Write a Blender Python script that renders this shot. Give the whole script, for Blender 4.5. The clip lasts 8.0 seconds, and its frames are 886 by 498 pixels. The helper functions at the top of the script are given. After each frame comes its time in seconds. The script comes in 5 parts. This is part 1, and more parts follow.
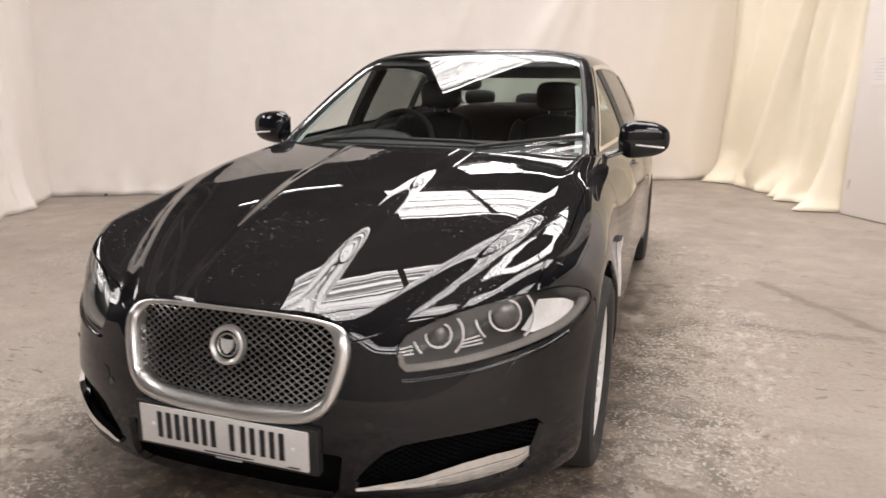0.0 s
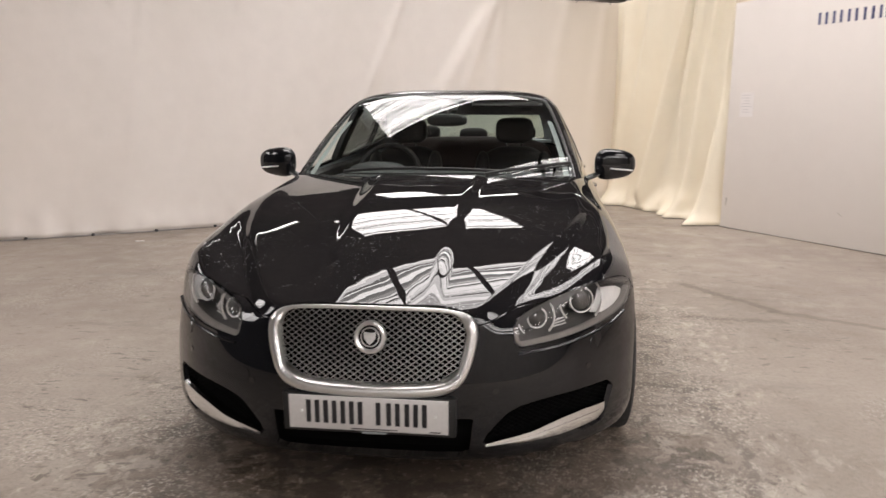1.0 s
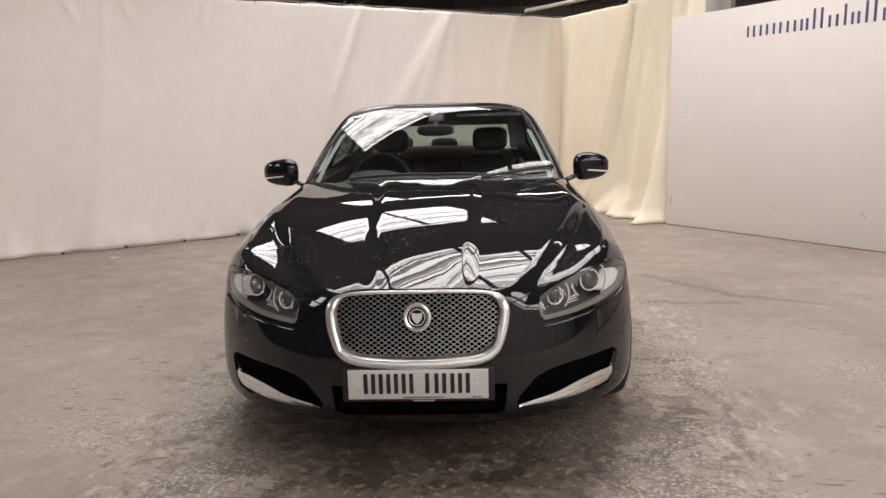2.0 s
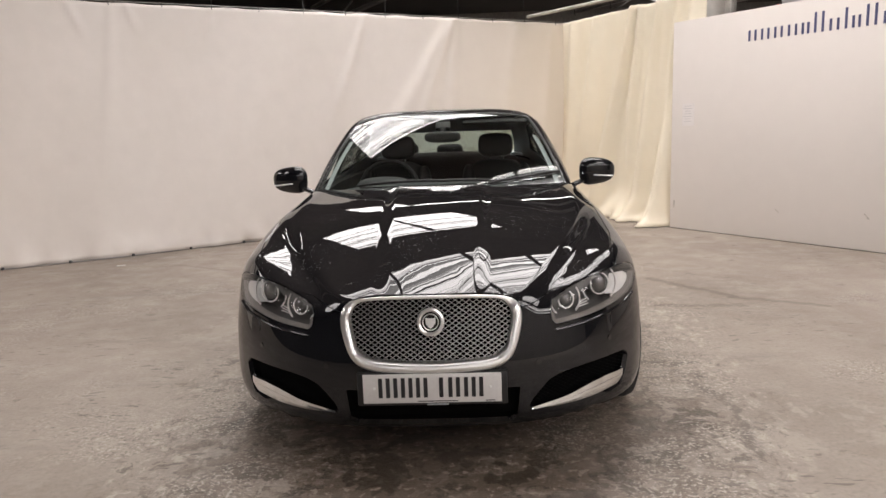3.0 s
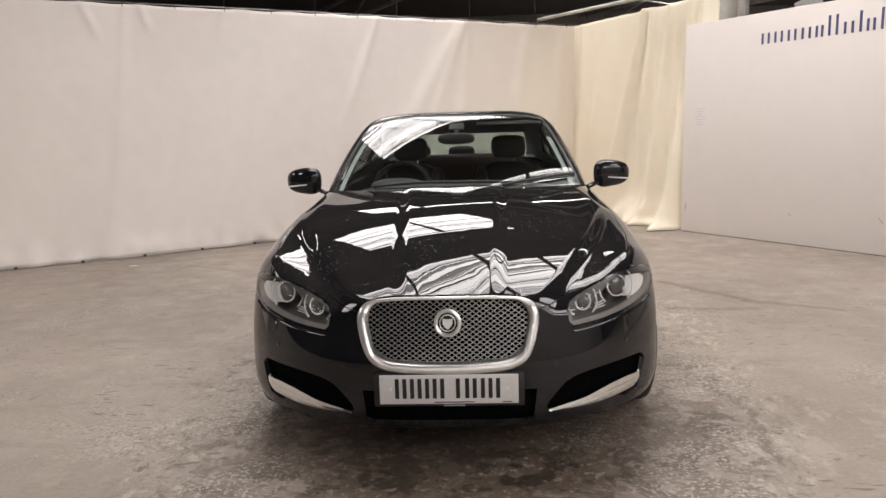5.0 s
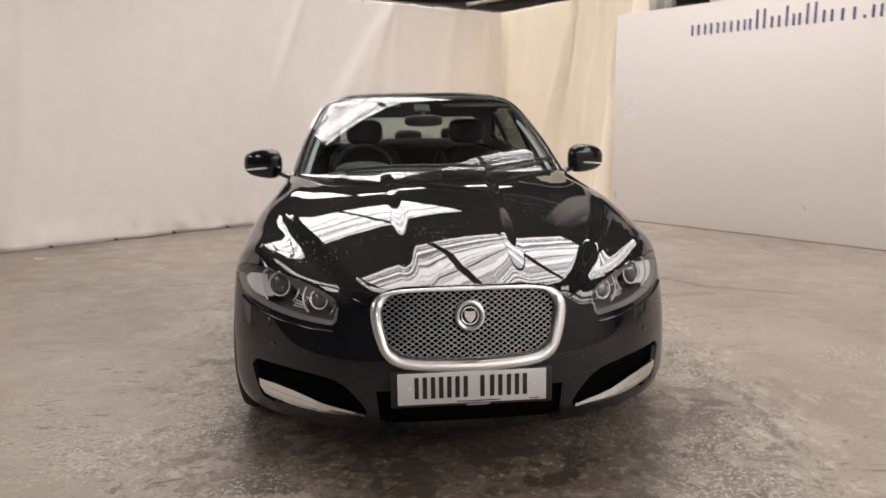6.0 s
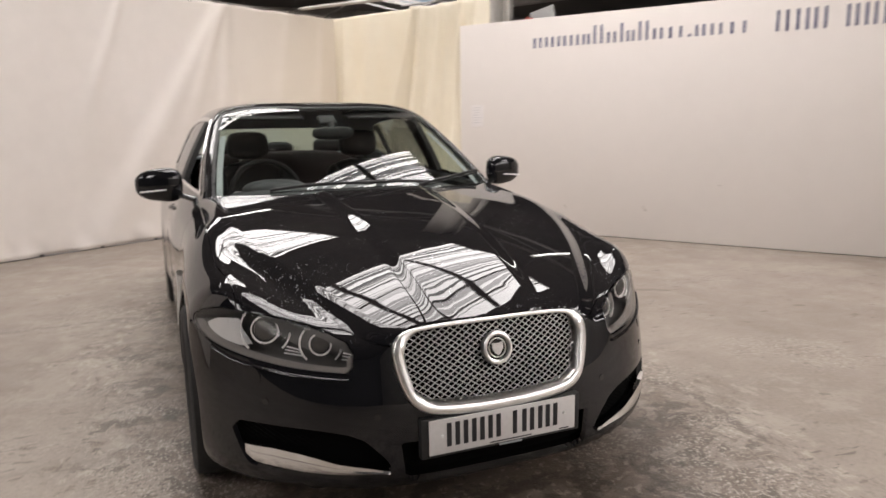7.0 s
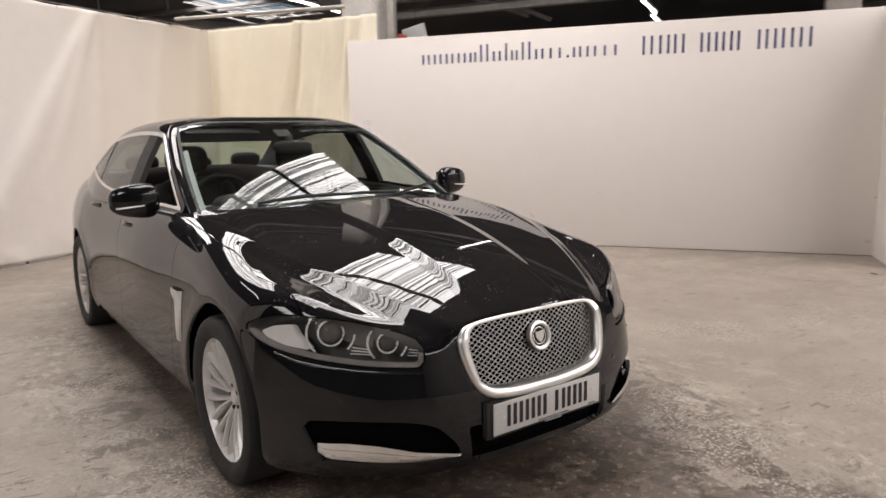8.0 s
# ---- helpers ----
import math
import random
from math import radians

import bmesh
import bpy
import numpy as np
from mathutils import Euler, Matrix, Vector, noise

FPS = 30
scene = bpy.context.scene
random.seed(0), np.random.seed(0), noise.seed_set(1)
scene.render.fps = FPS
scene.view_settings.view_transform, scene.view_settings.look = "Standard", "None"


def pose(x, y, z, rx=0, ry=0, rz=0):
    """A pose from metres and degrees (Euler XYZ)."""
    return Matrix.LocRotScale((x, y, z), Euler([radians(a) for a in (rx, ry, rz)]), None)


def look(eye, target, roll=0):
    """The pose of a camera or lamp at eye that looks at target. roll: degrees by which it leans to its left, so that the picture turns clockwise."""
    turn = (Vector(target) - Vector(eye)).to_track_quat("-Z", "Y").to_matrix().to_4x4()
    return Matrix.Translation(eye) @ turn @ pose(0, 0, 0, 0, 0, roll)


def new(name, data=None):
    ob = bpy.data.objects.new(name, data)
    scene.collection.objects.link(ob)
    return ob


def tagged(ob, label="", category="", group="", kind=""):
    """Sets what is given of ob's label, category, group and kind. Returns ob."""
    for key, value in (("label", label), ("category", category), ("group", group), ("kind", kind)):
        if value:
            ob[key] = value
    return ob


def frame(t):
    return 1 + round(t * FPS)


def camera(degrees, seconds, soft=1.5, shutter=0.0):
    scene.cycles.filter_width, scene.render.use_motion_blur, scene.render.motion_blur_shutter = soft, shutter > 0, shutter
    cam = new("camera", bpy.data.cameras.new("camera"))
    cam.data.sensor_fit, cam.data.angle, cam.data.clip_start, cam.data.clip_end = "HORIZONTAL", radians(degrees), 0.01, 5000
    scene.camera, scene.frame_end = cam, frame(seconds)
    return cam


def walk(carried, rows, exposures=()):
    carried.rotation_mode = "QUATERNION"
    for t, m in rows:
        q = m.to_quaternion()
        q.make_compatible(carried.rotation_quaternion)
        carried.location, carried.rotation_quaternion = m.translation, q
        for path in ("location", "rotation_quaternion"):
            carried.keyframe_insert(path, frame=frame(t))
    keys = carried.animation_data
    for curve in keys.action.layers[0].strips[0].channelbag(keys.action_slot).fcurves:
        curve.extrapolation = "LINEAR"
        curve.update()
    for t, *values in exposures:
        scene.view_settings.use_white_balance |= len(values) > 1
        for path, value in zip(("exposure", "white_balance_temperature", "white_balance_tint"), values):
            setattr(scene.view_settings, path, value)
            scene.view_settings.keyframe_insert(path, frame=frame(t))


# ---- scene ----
cam = camera(64.2, 8.0, shutter=0.5)
PATH = [
    (0, (1.087, -1.416, 1.296), (0.469, 0.425, 0.817), 0.5),
    (0.5, (0.779, -1.729, 1.3), (0.375, 0.186, 0.888), 0.6),
    (1, (0.513, -2.043, 1.306), (0.254, -0.097, 0.923), -0.1),
    (1.5, (0.29, -2.292, 1.316), (0.174, -0.329, 0.952), -0.9),
    (1.7, (0.247, -2.382, 1.302), (0.156, -0.416, 0.944), -1.0),
    (2.8, (0.166, -2.486, 1.318), (0.080, -0.518, 0.974), -1.9),
    (3, (0.166, -2.486, 1.315), (0.08, -0.517, 0.976), -1.9),
    (3.5, (0.16, -2.489, 1.313), (0.069, -0.52, 0.972), -1.9),
    (4, (0.159, -2.489, 1.316), (0.058, -0.521, 0.978), -1.8),
    (4.5, (0.155, -2.492, 1.312), (0.046, -0.523, 0.979), -1.7),
    (4.7, (0.152, -2.492, 1.312), (0.042, -0.523, 0.980), -1.7),
    (5.8, (-0.168, -2.351, 1.280), (-0.100, -0.380, 0.950), -0.9),
    (6, (-0.304, -2.275, 1.275), (-0.125, -0.318, 0.908), -0.7),
    (6.5, (-0.561, -2.038, 1.279), (-0.205, -0.115, 0.864), -0.3),
    (7, (-0.957, -1.873, 1.309), (-0.221, -0.048, 0.954), -0.9),
    (7.5, (-1.326, -1.842, 1.32), (-0.376, -0.114, 0.986), -0.6),
    (8, (-1.682, -1.740, 1.325), (-0.5435, -0.129, 0.9975), -1.0),
]
walk(cam, [(t, look(eye, target, roll)) for t, eye, target, roll in PATH],
     [(0, 0.30), (0.5, 0.12), (1.0, 0.05), (1.5, 0.00), (4.5, 0.00), (6.0, 0.00), (8.0, 0.01)])


# ---------------------------------------------------------------- light
world = bpy.data.worlds.new("sky")
scene.world = world
world.use_nodes = True
wn = world.node_tree.nodes
sky = wn.new("ShaderNodeTexSky")
sky.sky_type, sky.sun_disc, sky.sun_elevation, sky.sun_rotation = "NISHITA", False, radians(40), radians(120)
world.node_tree.links.new(sky.outputs["Color"], wn["Background"].inputs["Color"])
wn["Background"].inputs["Strength"].default_value = 0.08

ROOF_Z = 5.6
GLOW = 11.5
U = Vector((math.cos(radians(30)), math.sin(radians(30)), 0))      # along the back curtain
W = Vector((math.sin(radians(30)), -math.cos(radians(30)), 0))     # from the back curtain towards the open side


def sky_lamp(name, m, sx, sy, power, colour):
    """Daylight through a roof opening, some of them added as fill."""
    d = bpy.data.lights.new(name, "AREA")
    d.shape, d.size, d.size_y, d.energy, d.color = "RECTANGLE", sx, sy, power, colour
    ob = new(name, d)
    ob.matrix_world = m
    return ob


# ---------------------------------------------------------------- materials
def nodes_of(m):
    return m.node_tree.nodes, m.node_tree.links


def material(name, colour, rough=0.5, metal=0.0, coat=0.0, var=0.0, scale=8.0, bump=0.0, bump_scale=60.0, spec=0.5):
    """A surface with two scales of unevenness in colour and gloss, and fine relief."""
    m = bpy.data.materials.new(name)
    m.use_nodes = True
    n, l = nodes_of(m)
    b = n["Principled BSDF"]
    b.inputs["Base Color"].default_value = (*colour, 1)
    b.inputs["Roughness"].default_value = rough
    b.inputs["Metallic"].default_value = metal
    b.inputs["Coat Weight"].default_value = coat
    b.inputs["Coat Roughness"].default_value = 0.03
    b.inputs["Specular IOR Level"].default_value = spec
    co = n.new("ShaderNodeTexCoord")
    if var:
        a, c = n.new("ShaderNodeTexNoise"), n.new("ShaderNodeTexNoise")
        for t, s, d in ((a, scale, 6), (c, scale * 9, 4)):
            t.inputs["Scale"].default_value, t.inputs["Detail"].default_value = s, d
            l.new(co.outputs["Object"], t.inputs["Vector"])
        add = n.new("ShaderNodeMath")
        add.operation = "ADD"
        l.new(a.outputs["Fac"], add.inputs[0]), l.new(c.outputs["Fac"], add.inputs[1])
        r = n.new("ShaderNodeMapRange")
        r.inputs["From Min"].default_value, r.inputs["From Max"].default_value = 0.7, 1.3
        r.inputs["To Min"].default_value, r.inputs["To Max"].default_value = 1 - var, 1 + var
        l.new(add.outputs[0], r.inputs["Value"])
        mul = n.new("ShaderNodeVectorMath")
        mul.operation = "SCALE"
        mul.inputs[0].default_value = colour
        l.new(r.outputs[0], mul.inputs["Scale"])
        l.new(mul.outputs[0], b.inputs["Base Color"])
        rr = n.new("ShaderNodeMapRange")
        rr.inputs["From Min"].default_value, rr.inputs["From Max"].default_value = 0.7, 1.3
        rr.inputs["To Min"].default_value, rr.inputs["To Max"].default_value = rough * (1 - var * 0.6), min(1, rough * (1 + var * 0.6))
        l.new(add.outputs[0], rr.inputs["Value"])
        l.new(rr.outputs[0], b.inputs["Roughness"])
    if bump:
        t, k = n.new("ShaderNodeTexNoise"), n.new("ShaderNodeBump")
        t.inputs["Scale"].default_value, t.inputs["Detail"].default_value = bump_scale, 5
        l.new(co.outputs["Object"], t.inputs["Vector"])
        k.inputs["Strength"].default_value, k.inputs["Distance"].default_value = bump, 0.01
        l.new(t.outputs["Fac"], k.inputs["Height"])
        l.new(k.outputs["Normal"], b.inputs["Normal"])
    return m


def ramp(n, l, source, stops):
    """A colour ramp fed by source; stops of (position, grey or colour)."""
    r = n.new("ShaderNodeValToRGB")
    e = r.color_ramp.elements
    while len(e) < len(stops):
        e.new(0.5)
    for k, (p, c) in zip(e, stops):
        k.position, k.color = p, (*(c if isinstance(c, tuple) else (c, c, c)), 1)
    l.new(source, r.inputs["Fac"])
    return r.outputs["Color"]


def noise_out(n, l, co, scale, detail=6, rough=0.6, stretch=None, offset=0.0, distortion=0.0):
    t, mp = n.new("ShaderNodeTexNoise"), n.new("ShaderNodeMapping")
    mp.inputs["Location"].default_value = (offset, offset * 0.7, offset * 0.3)
    mp.inputs["Scale"].default_value = stretch or (1, 1, 1)
    l.new(co, mp.inputs["Vector"]), l.new(mp.outputs[0], t.inputs["Vector"])
    t.inputs["Scale"].default_value, t.inputs["Detail"].default_value = scale, detail
    t.inputs["Roughness"].default_value, t.inputs["Distortion"].default_value = rough, distortion
    return t.outputs["Fac"]


def mixed(n, l, fac, a, b, kind="MIX"):
    m = n.new("ShaderNodeMix")
    m.data_type, m.blend_type = "RGBA", kind
    for sock, v in ((m.inputs["Factor"], fac), (m.inputs["A"], a), (m.inputs["B"], b)):
        if isinstance(v, (int, float)):
            sock.default_value = v
        elif isinstance(v, tuple):
            sock.default_value = (*v, 1)
        else:
            l.new(v, sock)
    return m.outputs["Result"]


def concrete_floor():
    """Worn, patched and oil-stained workshop concrete."""
    m = bpy.data.materials.new("worn concrete")
    m.use_nodes = True
    n, l = nodes_of(m)
    b = n["Principled BSDF"]
    co = n.new("ShaderNodeTexCoord").outputs["Object"]
    cloud = noise_out(n, l, co, 0.55, 8, 0.62)
    base = ramp(n, l, cloud, [(0.30, (0.228, 0.188, 0.156)), (0.55, (0.298, 0.252, 0.213)), (0.75, (0.353, 0.307, 0.263))])
    grain = ramp(n, l, noise_out(n, l, co, 45, 6, 0.7), [(0.3, 0.72), (0.5, 0.98), (0.75, 1.12)])
    base = mixed(n, l, 0.8, base, grain, "MULTIPLY")
    sep = n.new("ShaderNodeSeparateXYZ")
    l.new(co, sep.inputs[0])

    def calc(op, a, c):
        k = n.new("ShaderNodeMath")
        k.operation = op
        for i, v in enumerate((a, c)):
            if isinstance(v, (int, float)):
                k.inputs[i].default_value = v
            else:
                l.new(v, k.inputs[i])
        return k.outputs[0]
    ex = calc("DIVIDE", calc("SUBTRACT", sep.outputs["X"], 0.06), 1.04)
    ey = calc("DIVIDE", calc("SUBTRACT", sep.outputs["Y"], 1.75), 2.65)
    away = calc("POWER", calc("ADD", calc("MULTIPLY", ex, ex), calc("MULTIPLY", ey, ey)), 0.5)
    ragged = noise_out(n, l, co, 2.3, 11, 0.74, offset=3.0)
    fine = noise_out(n, l, co, 19, 10, 0.78, offset=1.0)
    # pale worn patches, most of them where the traffic of tyres passes
    pale = calc("ADD", noise_out(n, l, co, 1.7, 12, 0.76, offset=7.0), calc("MULTIPLY", calc("SUBTRACT", fine, 0.5), 0.35))
    band = calc("MULTIPLY", calc("SUBTRACT", 1.25, calc("ABSOLUTE", calc("SUBTRACT", away, 1.25), 0)), 0.06)
    worn = ramp(n, l, calc("ADD", pale, band), [(0.60, 0.0), (0.67, 0.45)])
    base = mixed(n, l, worn, base, (0.38, 0.335, 0.285))
    # flaked and scabbed screed in a belt round the car
    zone = calc("ADD", calc("SUBTRACT", 0.34, calc("ABSOLUTE", calc("SUBTRACT", away, 1.32), 0)), calc("MULTIPLY", calc("SUBTRACT", ragged, 0.5), 1.5))
    zone = ramp(n, l, zone, [(0.10, 0.0), (0.28, 1.0)])
    scab = noise_out(n, l, co, 13, 10, 0.74, (1.25, 0.8, 1), 51.0, 0.4)
    base = mixed(n, l, mixed(n, l, 1.0, zone, ramp(n, l, scab, [(0.545, 0.0), (0.575, 0.75)]), "MULTIPLY"), base, (0.43, 0.38, 0.325))
    base = mixed(n, l, mixed(n, l, 1.0, zone, ramp(n, l, scab, [(0.405, 0.75), (0.44, 0.0)]), "MULTIPLY"), base, (0.150, 0.122, 0.100))
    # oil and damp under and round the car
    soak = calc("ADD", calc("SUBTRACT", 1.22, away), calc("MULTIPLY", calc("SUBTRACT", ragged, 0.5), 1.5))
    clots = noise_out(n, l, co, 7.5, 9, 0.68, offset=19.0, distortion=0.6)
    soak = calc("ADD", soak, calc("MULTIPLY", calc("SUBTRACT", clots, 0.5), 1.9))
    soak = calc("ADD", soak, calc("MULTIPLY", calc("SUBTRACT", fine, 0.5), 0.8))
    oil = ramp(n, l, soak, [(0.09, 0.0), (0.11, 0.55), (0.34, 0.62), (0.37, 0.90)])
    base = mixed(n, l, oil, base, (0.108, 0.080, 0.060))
    chips = ramp(n, l, noise_out(n, l, co, 26, 7, 0.7, offset=6.0), [(0.555, 0.0), (0.60, 0.8)])
    base = mixed(n, l, mixed(n, l, 1.0, chips, oil, "MULTIPLY"), base, (0.33, 0.285, 0.235))
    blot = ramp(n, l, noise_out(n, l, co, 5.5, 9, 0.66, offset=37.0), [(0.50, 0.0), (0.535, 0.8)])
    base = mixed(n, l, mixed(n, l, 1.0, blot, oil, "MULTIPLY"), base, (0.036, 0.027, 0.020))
    # scattered spots, long scuffs and tyre drags
    spots = ramp(n, l, noise_out(n, l, co, 6.5, 5, 0.6, offset=11.0), [(0.66, 0.0), (0.70, 0.7)])
    base = mixed(n, l, spots, base, (0.13, 0.11, 0.09))
    dash = ramp(n, l, noise_out(n, l, co, 21, 2, 0.5, (0.45, 1.5, 1), 61.0), [(0.655, 0.0), (0.68, 0.75)])
    few = ramp(n, l, noise_out(n, l, co, 1.4, 4, 0.6, offset=67.0), [(0.44, 0.0), (0.58, 1.0)])
    base = mixed(n, l, mixed(n, l, 1.0, dash, few, "MULTIPLY"), base, (0.115, 0.095, 0.080))
    scuff = ramp(n, l, noise_out(n, l, co, 1.1, 8, 0.62, (0.4, 2.4, 1), 5.0), [(0.60, 0.0), (0.68, 0.5)])
    base = mixed(n, l, scuff, base, (0.18, 0.155, 0.13))
    drag = ramp(n, l, noise_out(n, l, co, 1.6, 6, 0.6, (2.2, 0.3, 1), 8.0), [(0.66, 0.0), (0.74, 0.4)])
    base = mixed(n, l, drag, base, (0.20, 0.175, 0.15))
    # long drag marks and one crack with a shape of their own
    wander = calc("MULTIPLY", calc("SUBTRACT", noise_out(n, l, co, 3.2, 6, 0.7, offset=41.0), 0.5), 0.22)
    worn_edge = calc("MULTIPLY", calc("SUBTRACT", fine, 0.5), 0.16)
    for ax, ay, bx, by, wide, dark in ((1.65, 3.42, 2.09, 2.73, 0.06, 0.75), (2.09, 2.73, 2.63, 2.40, 0.05, 0.75), (1.50, 2.52, 2.07, 2.47, 0.06, 0.75), (1.26, 0.98, 1.34, 0.62, 0.03, 0.8),
                                       (1.34, 0.62, 1.27, 0.17, 0.03, 0.8), (-2.9, 4.6, -2.2, 4.2, 0.035, 0.5), (-2.0, 3.3, -1.2, 3.35, 0.035, 0.5)):
        d2 = (bx - ax) ** 2 + (by - ay) ** 2
        px, py = calc("SUBTRACT", sep.outputs["X"], ax), calc("SUBTRACT", sep.outputs["Y"], ay)
        t = calc("DIVIDE", calc("ADD", calc("MULTIPLY", px, bx - ax), calc("MULTIPLY", py, by - ay)), d2)
        t = calc("MINIMUM", calc("MAXIMUM", t, 0.0), 1.0)
        qx, qy = calc("SUBTRACT", px, calc("MULTIPLY", t, bx - ax)), calc("SUBTRACT", py, calc("MULTIPLY", t, by - ay))
        qx = calc("ADD", qx, wander)
        far = calc("POWER", calc("ADD", calc("MULTIPLY", qx, qx), calc("MULTIPLY", qy, qy)), 0.5)
        mark = ramp(n, l, calc("ADD", far, worn_edge), [(wide * 0.4, dark), (wide, 0.0)])
        base = mixed(n, l, mark, base, (0.14, 0.115, 0.095))
    pit = ramp(n, l, noise_out(n, l, co, 15, 4, 0.55, (0.45, 1.6, 1), 31.0), [(0.63, 0.0), (0.66, 0.7)])
    place = ramp(n, l, noise_out(n, l, co, 1.3, 6, 0.6, offset=17.0), [(0.52, 0.0), (0.64, 0.85)])
    ring = ramp(n, l, calc("ABSOLUTE", calc("SUBTRACT", away, 1.12), 0), [(0.10, 0.9), (0.30, 0.0)])
    place = calc("MAXIMUM", place, calc("MULTIPLY", ring, ramp(n, l, noise_out(n, l, co, 2.6, 5, 0.6, offset=43.0), [(0.44, 0.0), (0.56, 1.0)])))
    grit = ramp(n, l, noise_out(n, l, co, 62, 4, 0.6, offset=23.0), [(0.55, 0.0), (0.59, 0.95)])
    base = mixed(n, l, mixed(n, l, 1.0, grit, place, "MULTIPLY"), base, (0.46, 0.41, 0.36))
    base = mixed(n, l, mixed(n, l, 1.0, pit, place, "MULTIPLY"), base, (0.105, 0.088, 0.074))
    rough_spot = ramp(n, l, noise_out(n, l, co, 50, 4, 0.6, offset=29.0), [(0.56, 0.0), (0.60, 0.7)])
    base = mixed(n, l, mixed(n, l, 1.0, rough_spot, place, "MULTIPLY"), base, (0.10, 0.083, 0.068))
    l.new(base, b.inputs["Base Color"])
    gloss = ramp(n, l, noise_out(n, l, co, 4.0, 8, 0.65, offset=2.0), [(0.35, 0.42), (0.65, 0.70)])
    l.new(mixed(n, l, oil, gloss, (0.34, 0.34, 0.34)), b.inputs["Roughness"])
    k = n.new("ShaderNodeBump")
    k.inputs["Strength"].default_value, k.inputs["Distance"].default_value = 0.45, 0.006
    l.new(noise_out(n, l, co, 38, 8, 0.7), k.inputs["Height"])
    l.new(k.outputs["Normal"], b.inputs["Normal"])
    return m


def speckled(m, amount=0.5, tint=(0.55, 0.53, 0.5)):
    """Dried water spots and dust over a glossy surface that faces up."""
    n, l = nodes_of(m)
    b = n["Principled BSDF"]
    co = n.new("ShaderNodeTexCoord").outputs["Object"]
    v = n.new("ShaderNodeTexVoronoi")
    v.inputs["Scale"].default_value, v.inputs["Randomness"].default_value = 125, 1.0
    l.new(co, v.inputs["Vector"])
    size = noise_out(n, l, co, 33, 3, 0.6, offset=21.0)
    near = n.new("ShaderNodeMath")
    near.operation = "DIVIDE"
    l.new(v.outputs["Distance"], near.inputs[0]), l.new(ramp(n, l, size, [(0.35, 0.35), (0.7, 1.9)]), near.inputs[1])
    dots = ramp(n, l, near.outputs[0], [(0.12, 1.0), (0.20, 0.0)])
    where = ramp(n, l, noise_out(n, l, co, 3.5, 5, 0.65), [(0.47, 0.0), (0.60, 1.0)])
    some = ramp(n, l, noise_out(n, l, co, 60, 2, 0.5, offset=4.0), [(0.47, 0.0), (0.56, 1.0)])
    fac = mixed(n, l, 1.0, mixed(n, l, 1.0, dots, where, "MULTIPLY"), some, "MULTIPLY")
    fac = mixed(n, l, 1.0, fac, (amount, amount, amount), "MULTIPLY")
    up = n.new("ShaderNodeSeparateXYZ")
    l.new(n.new("ShaderNodeNewGeometry").outputs["Normal"], up.inputs[0])
    fac = mixed(n, l, 1.0, fac, ramp(n, l, up.outputs["Z"], [(0.45, 0.0), (0.7, 1.0)]), "MULTIPLY")
    return co, fac


def car_paint():
    m = material("black car paint", (0.008, 0.008, 0.009), 0.5, 0.0, coat=1.0, spec=0.0)
    n, l = nodes_of(m)
    b = n["Principled BSDF"]
    b.inputs["Coat IOR"].default_value = 1.50
    co, fac = speckled(m, 0.85)
    flake = ramp(n, l, noise_out(n, l, co, 900, 2), [(0.4, (0.0042, 0.0044, 0.0056)), (0.7, (0.0088, 0.0090, 0.0112))])
    up = n.new("ShaderNodeSeparateXYZ")
    l.new(n.new("ShaderNodeNewGeometry").outputs["Normal"], up.inputs[0])
    dust = mixed(n, l, 1.0, ramp(n, l, up.outputs["Z"], [(0.5, 0.0), (0.9, 0.020)]), ramp(n, l, noise_out(n, l, co, 2.2, 8, 0.7, offset=25.0), [(0.3, 0.35), (0.7, 1.0)]), "MULTIPLY")
    flake = mixed(n, l, dust, flake, (0.62, 0.52, 0.46))
    l.new(mixed(n, l, fac, flake, (0.40, 0.40, 0.41)), b.inputs["Base Color"])
    film = ramp(n, l, noise_out(n, l, co, 5, 6, 0.7, offset=9.0), [(0.35, 0.004), (0.75, 0.016)])
    l.new(mixed(n, l, fac, film, (0.5, 0.5, 0.5)), b.inputs["Coat Roughness"])
    # the faint waviness of pressed and lacquered sheet
    wave = n.new("ShaderNodeBump")
    wave.inputs["Strength"].default_value, wave.inputs["Distance"].default_value = 0.10, 0.004
    l.new(noise_out(n, l, co, 7, 2, 0.45, offset=13.0), wave.inputs["Height"])
    l.new(wave.outputs["Normal"], b.inputs["Coat Normal"])
    return m


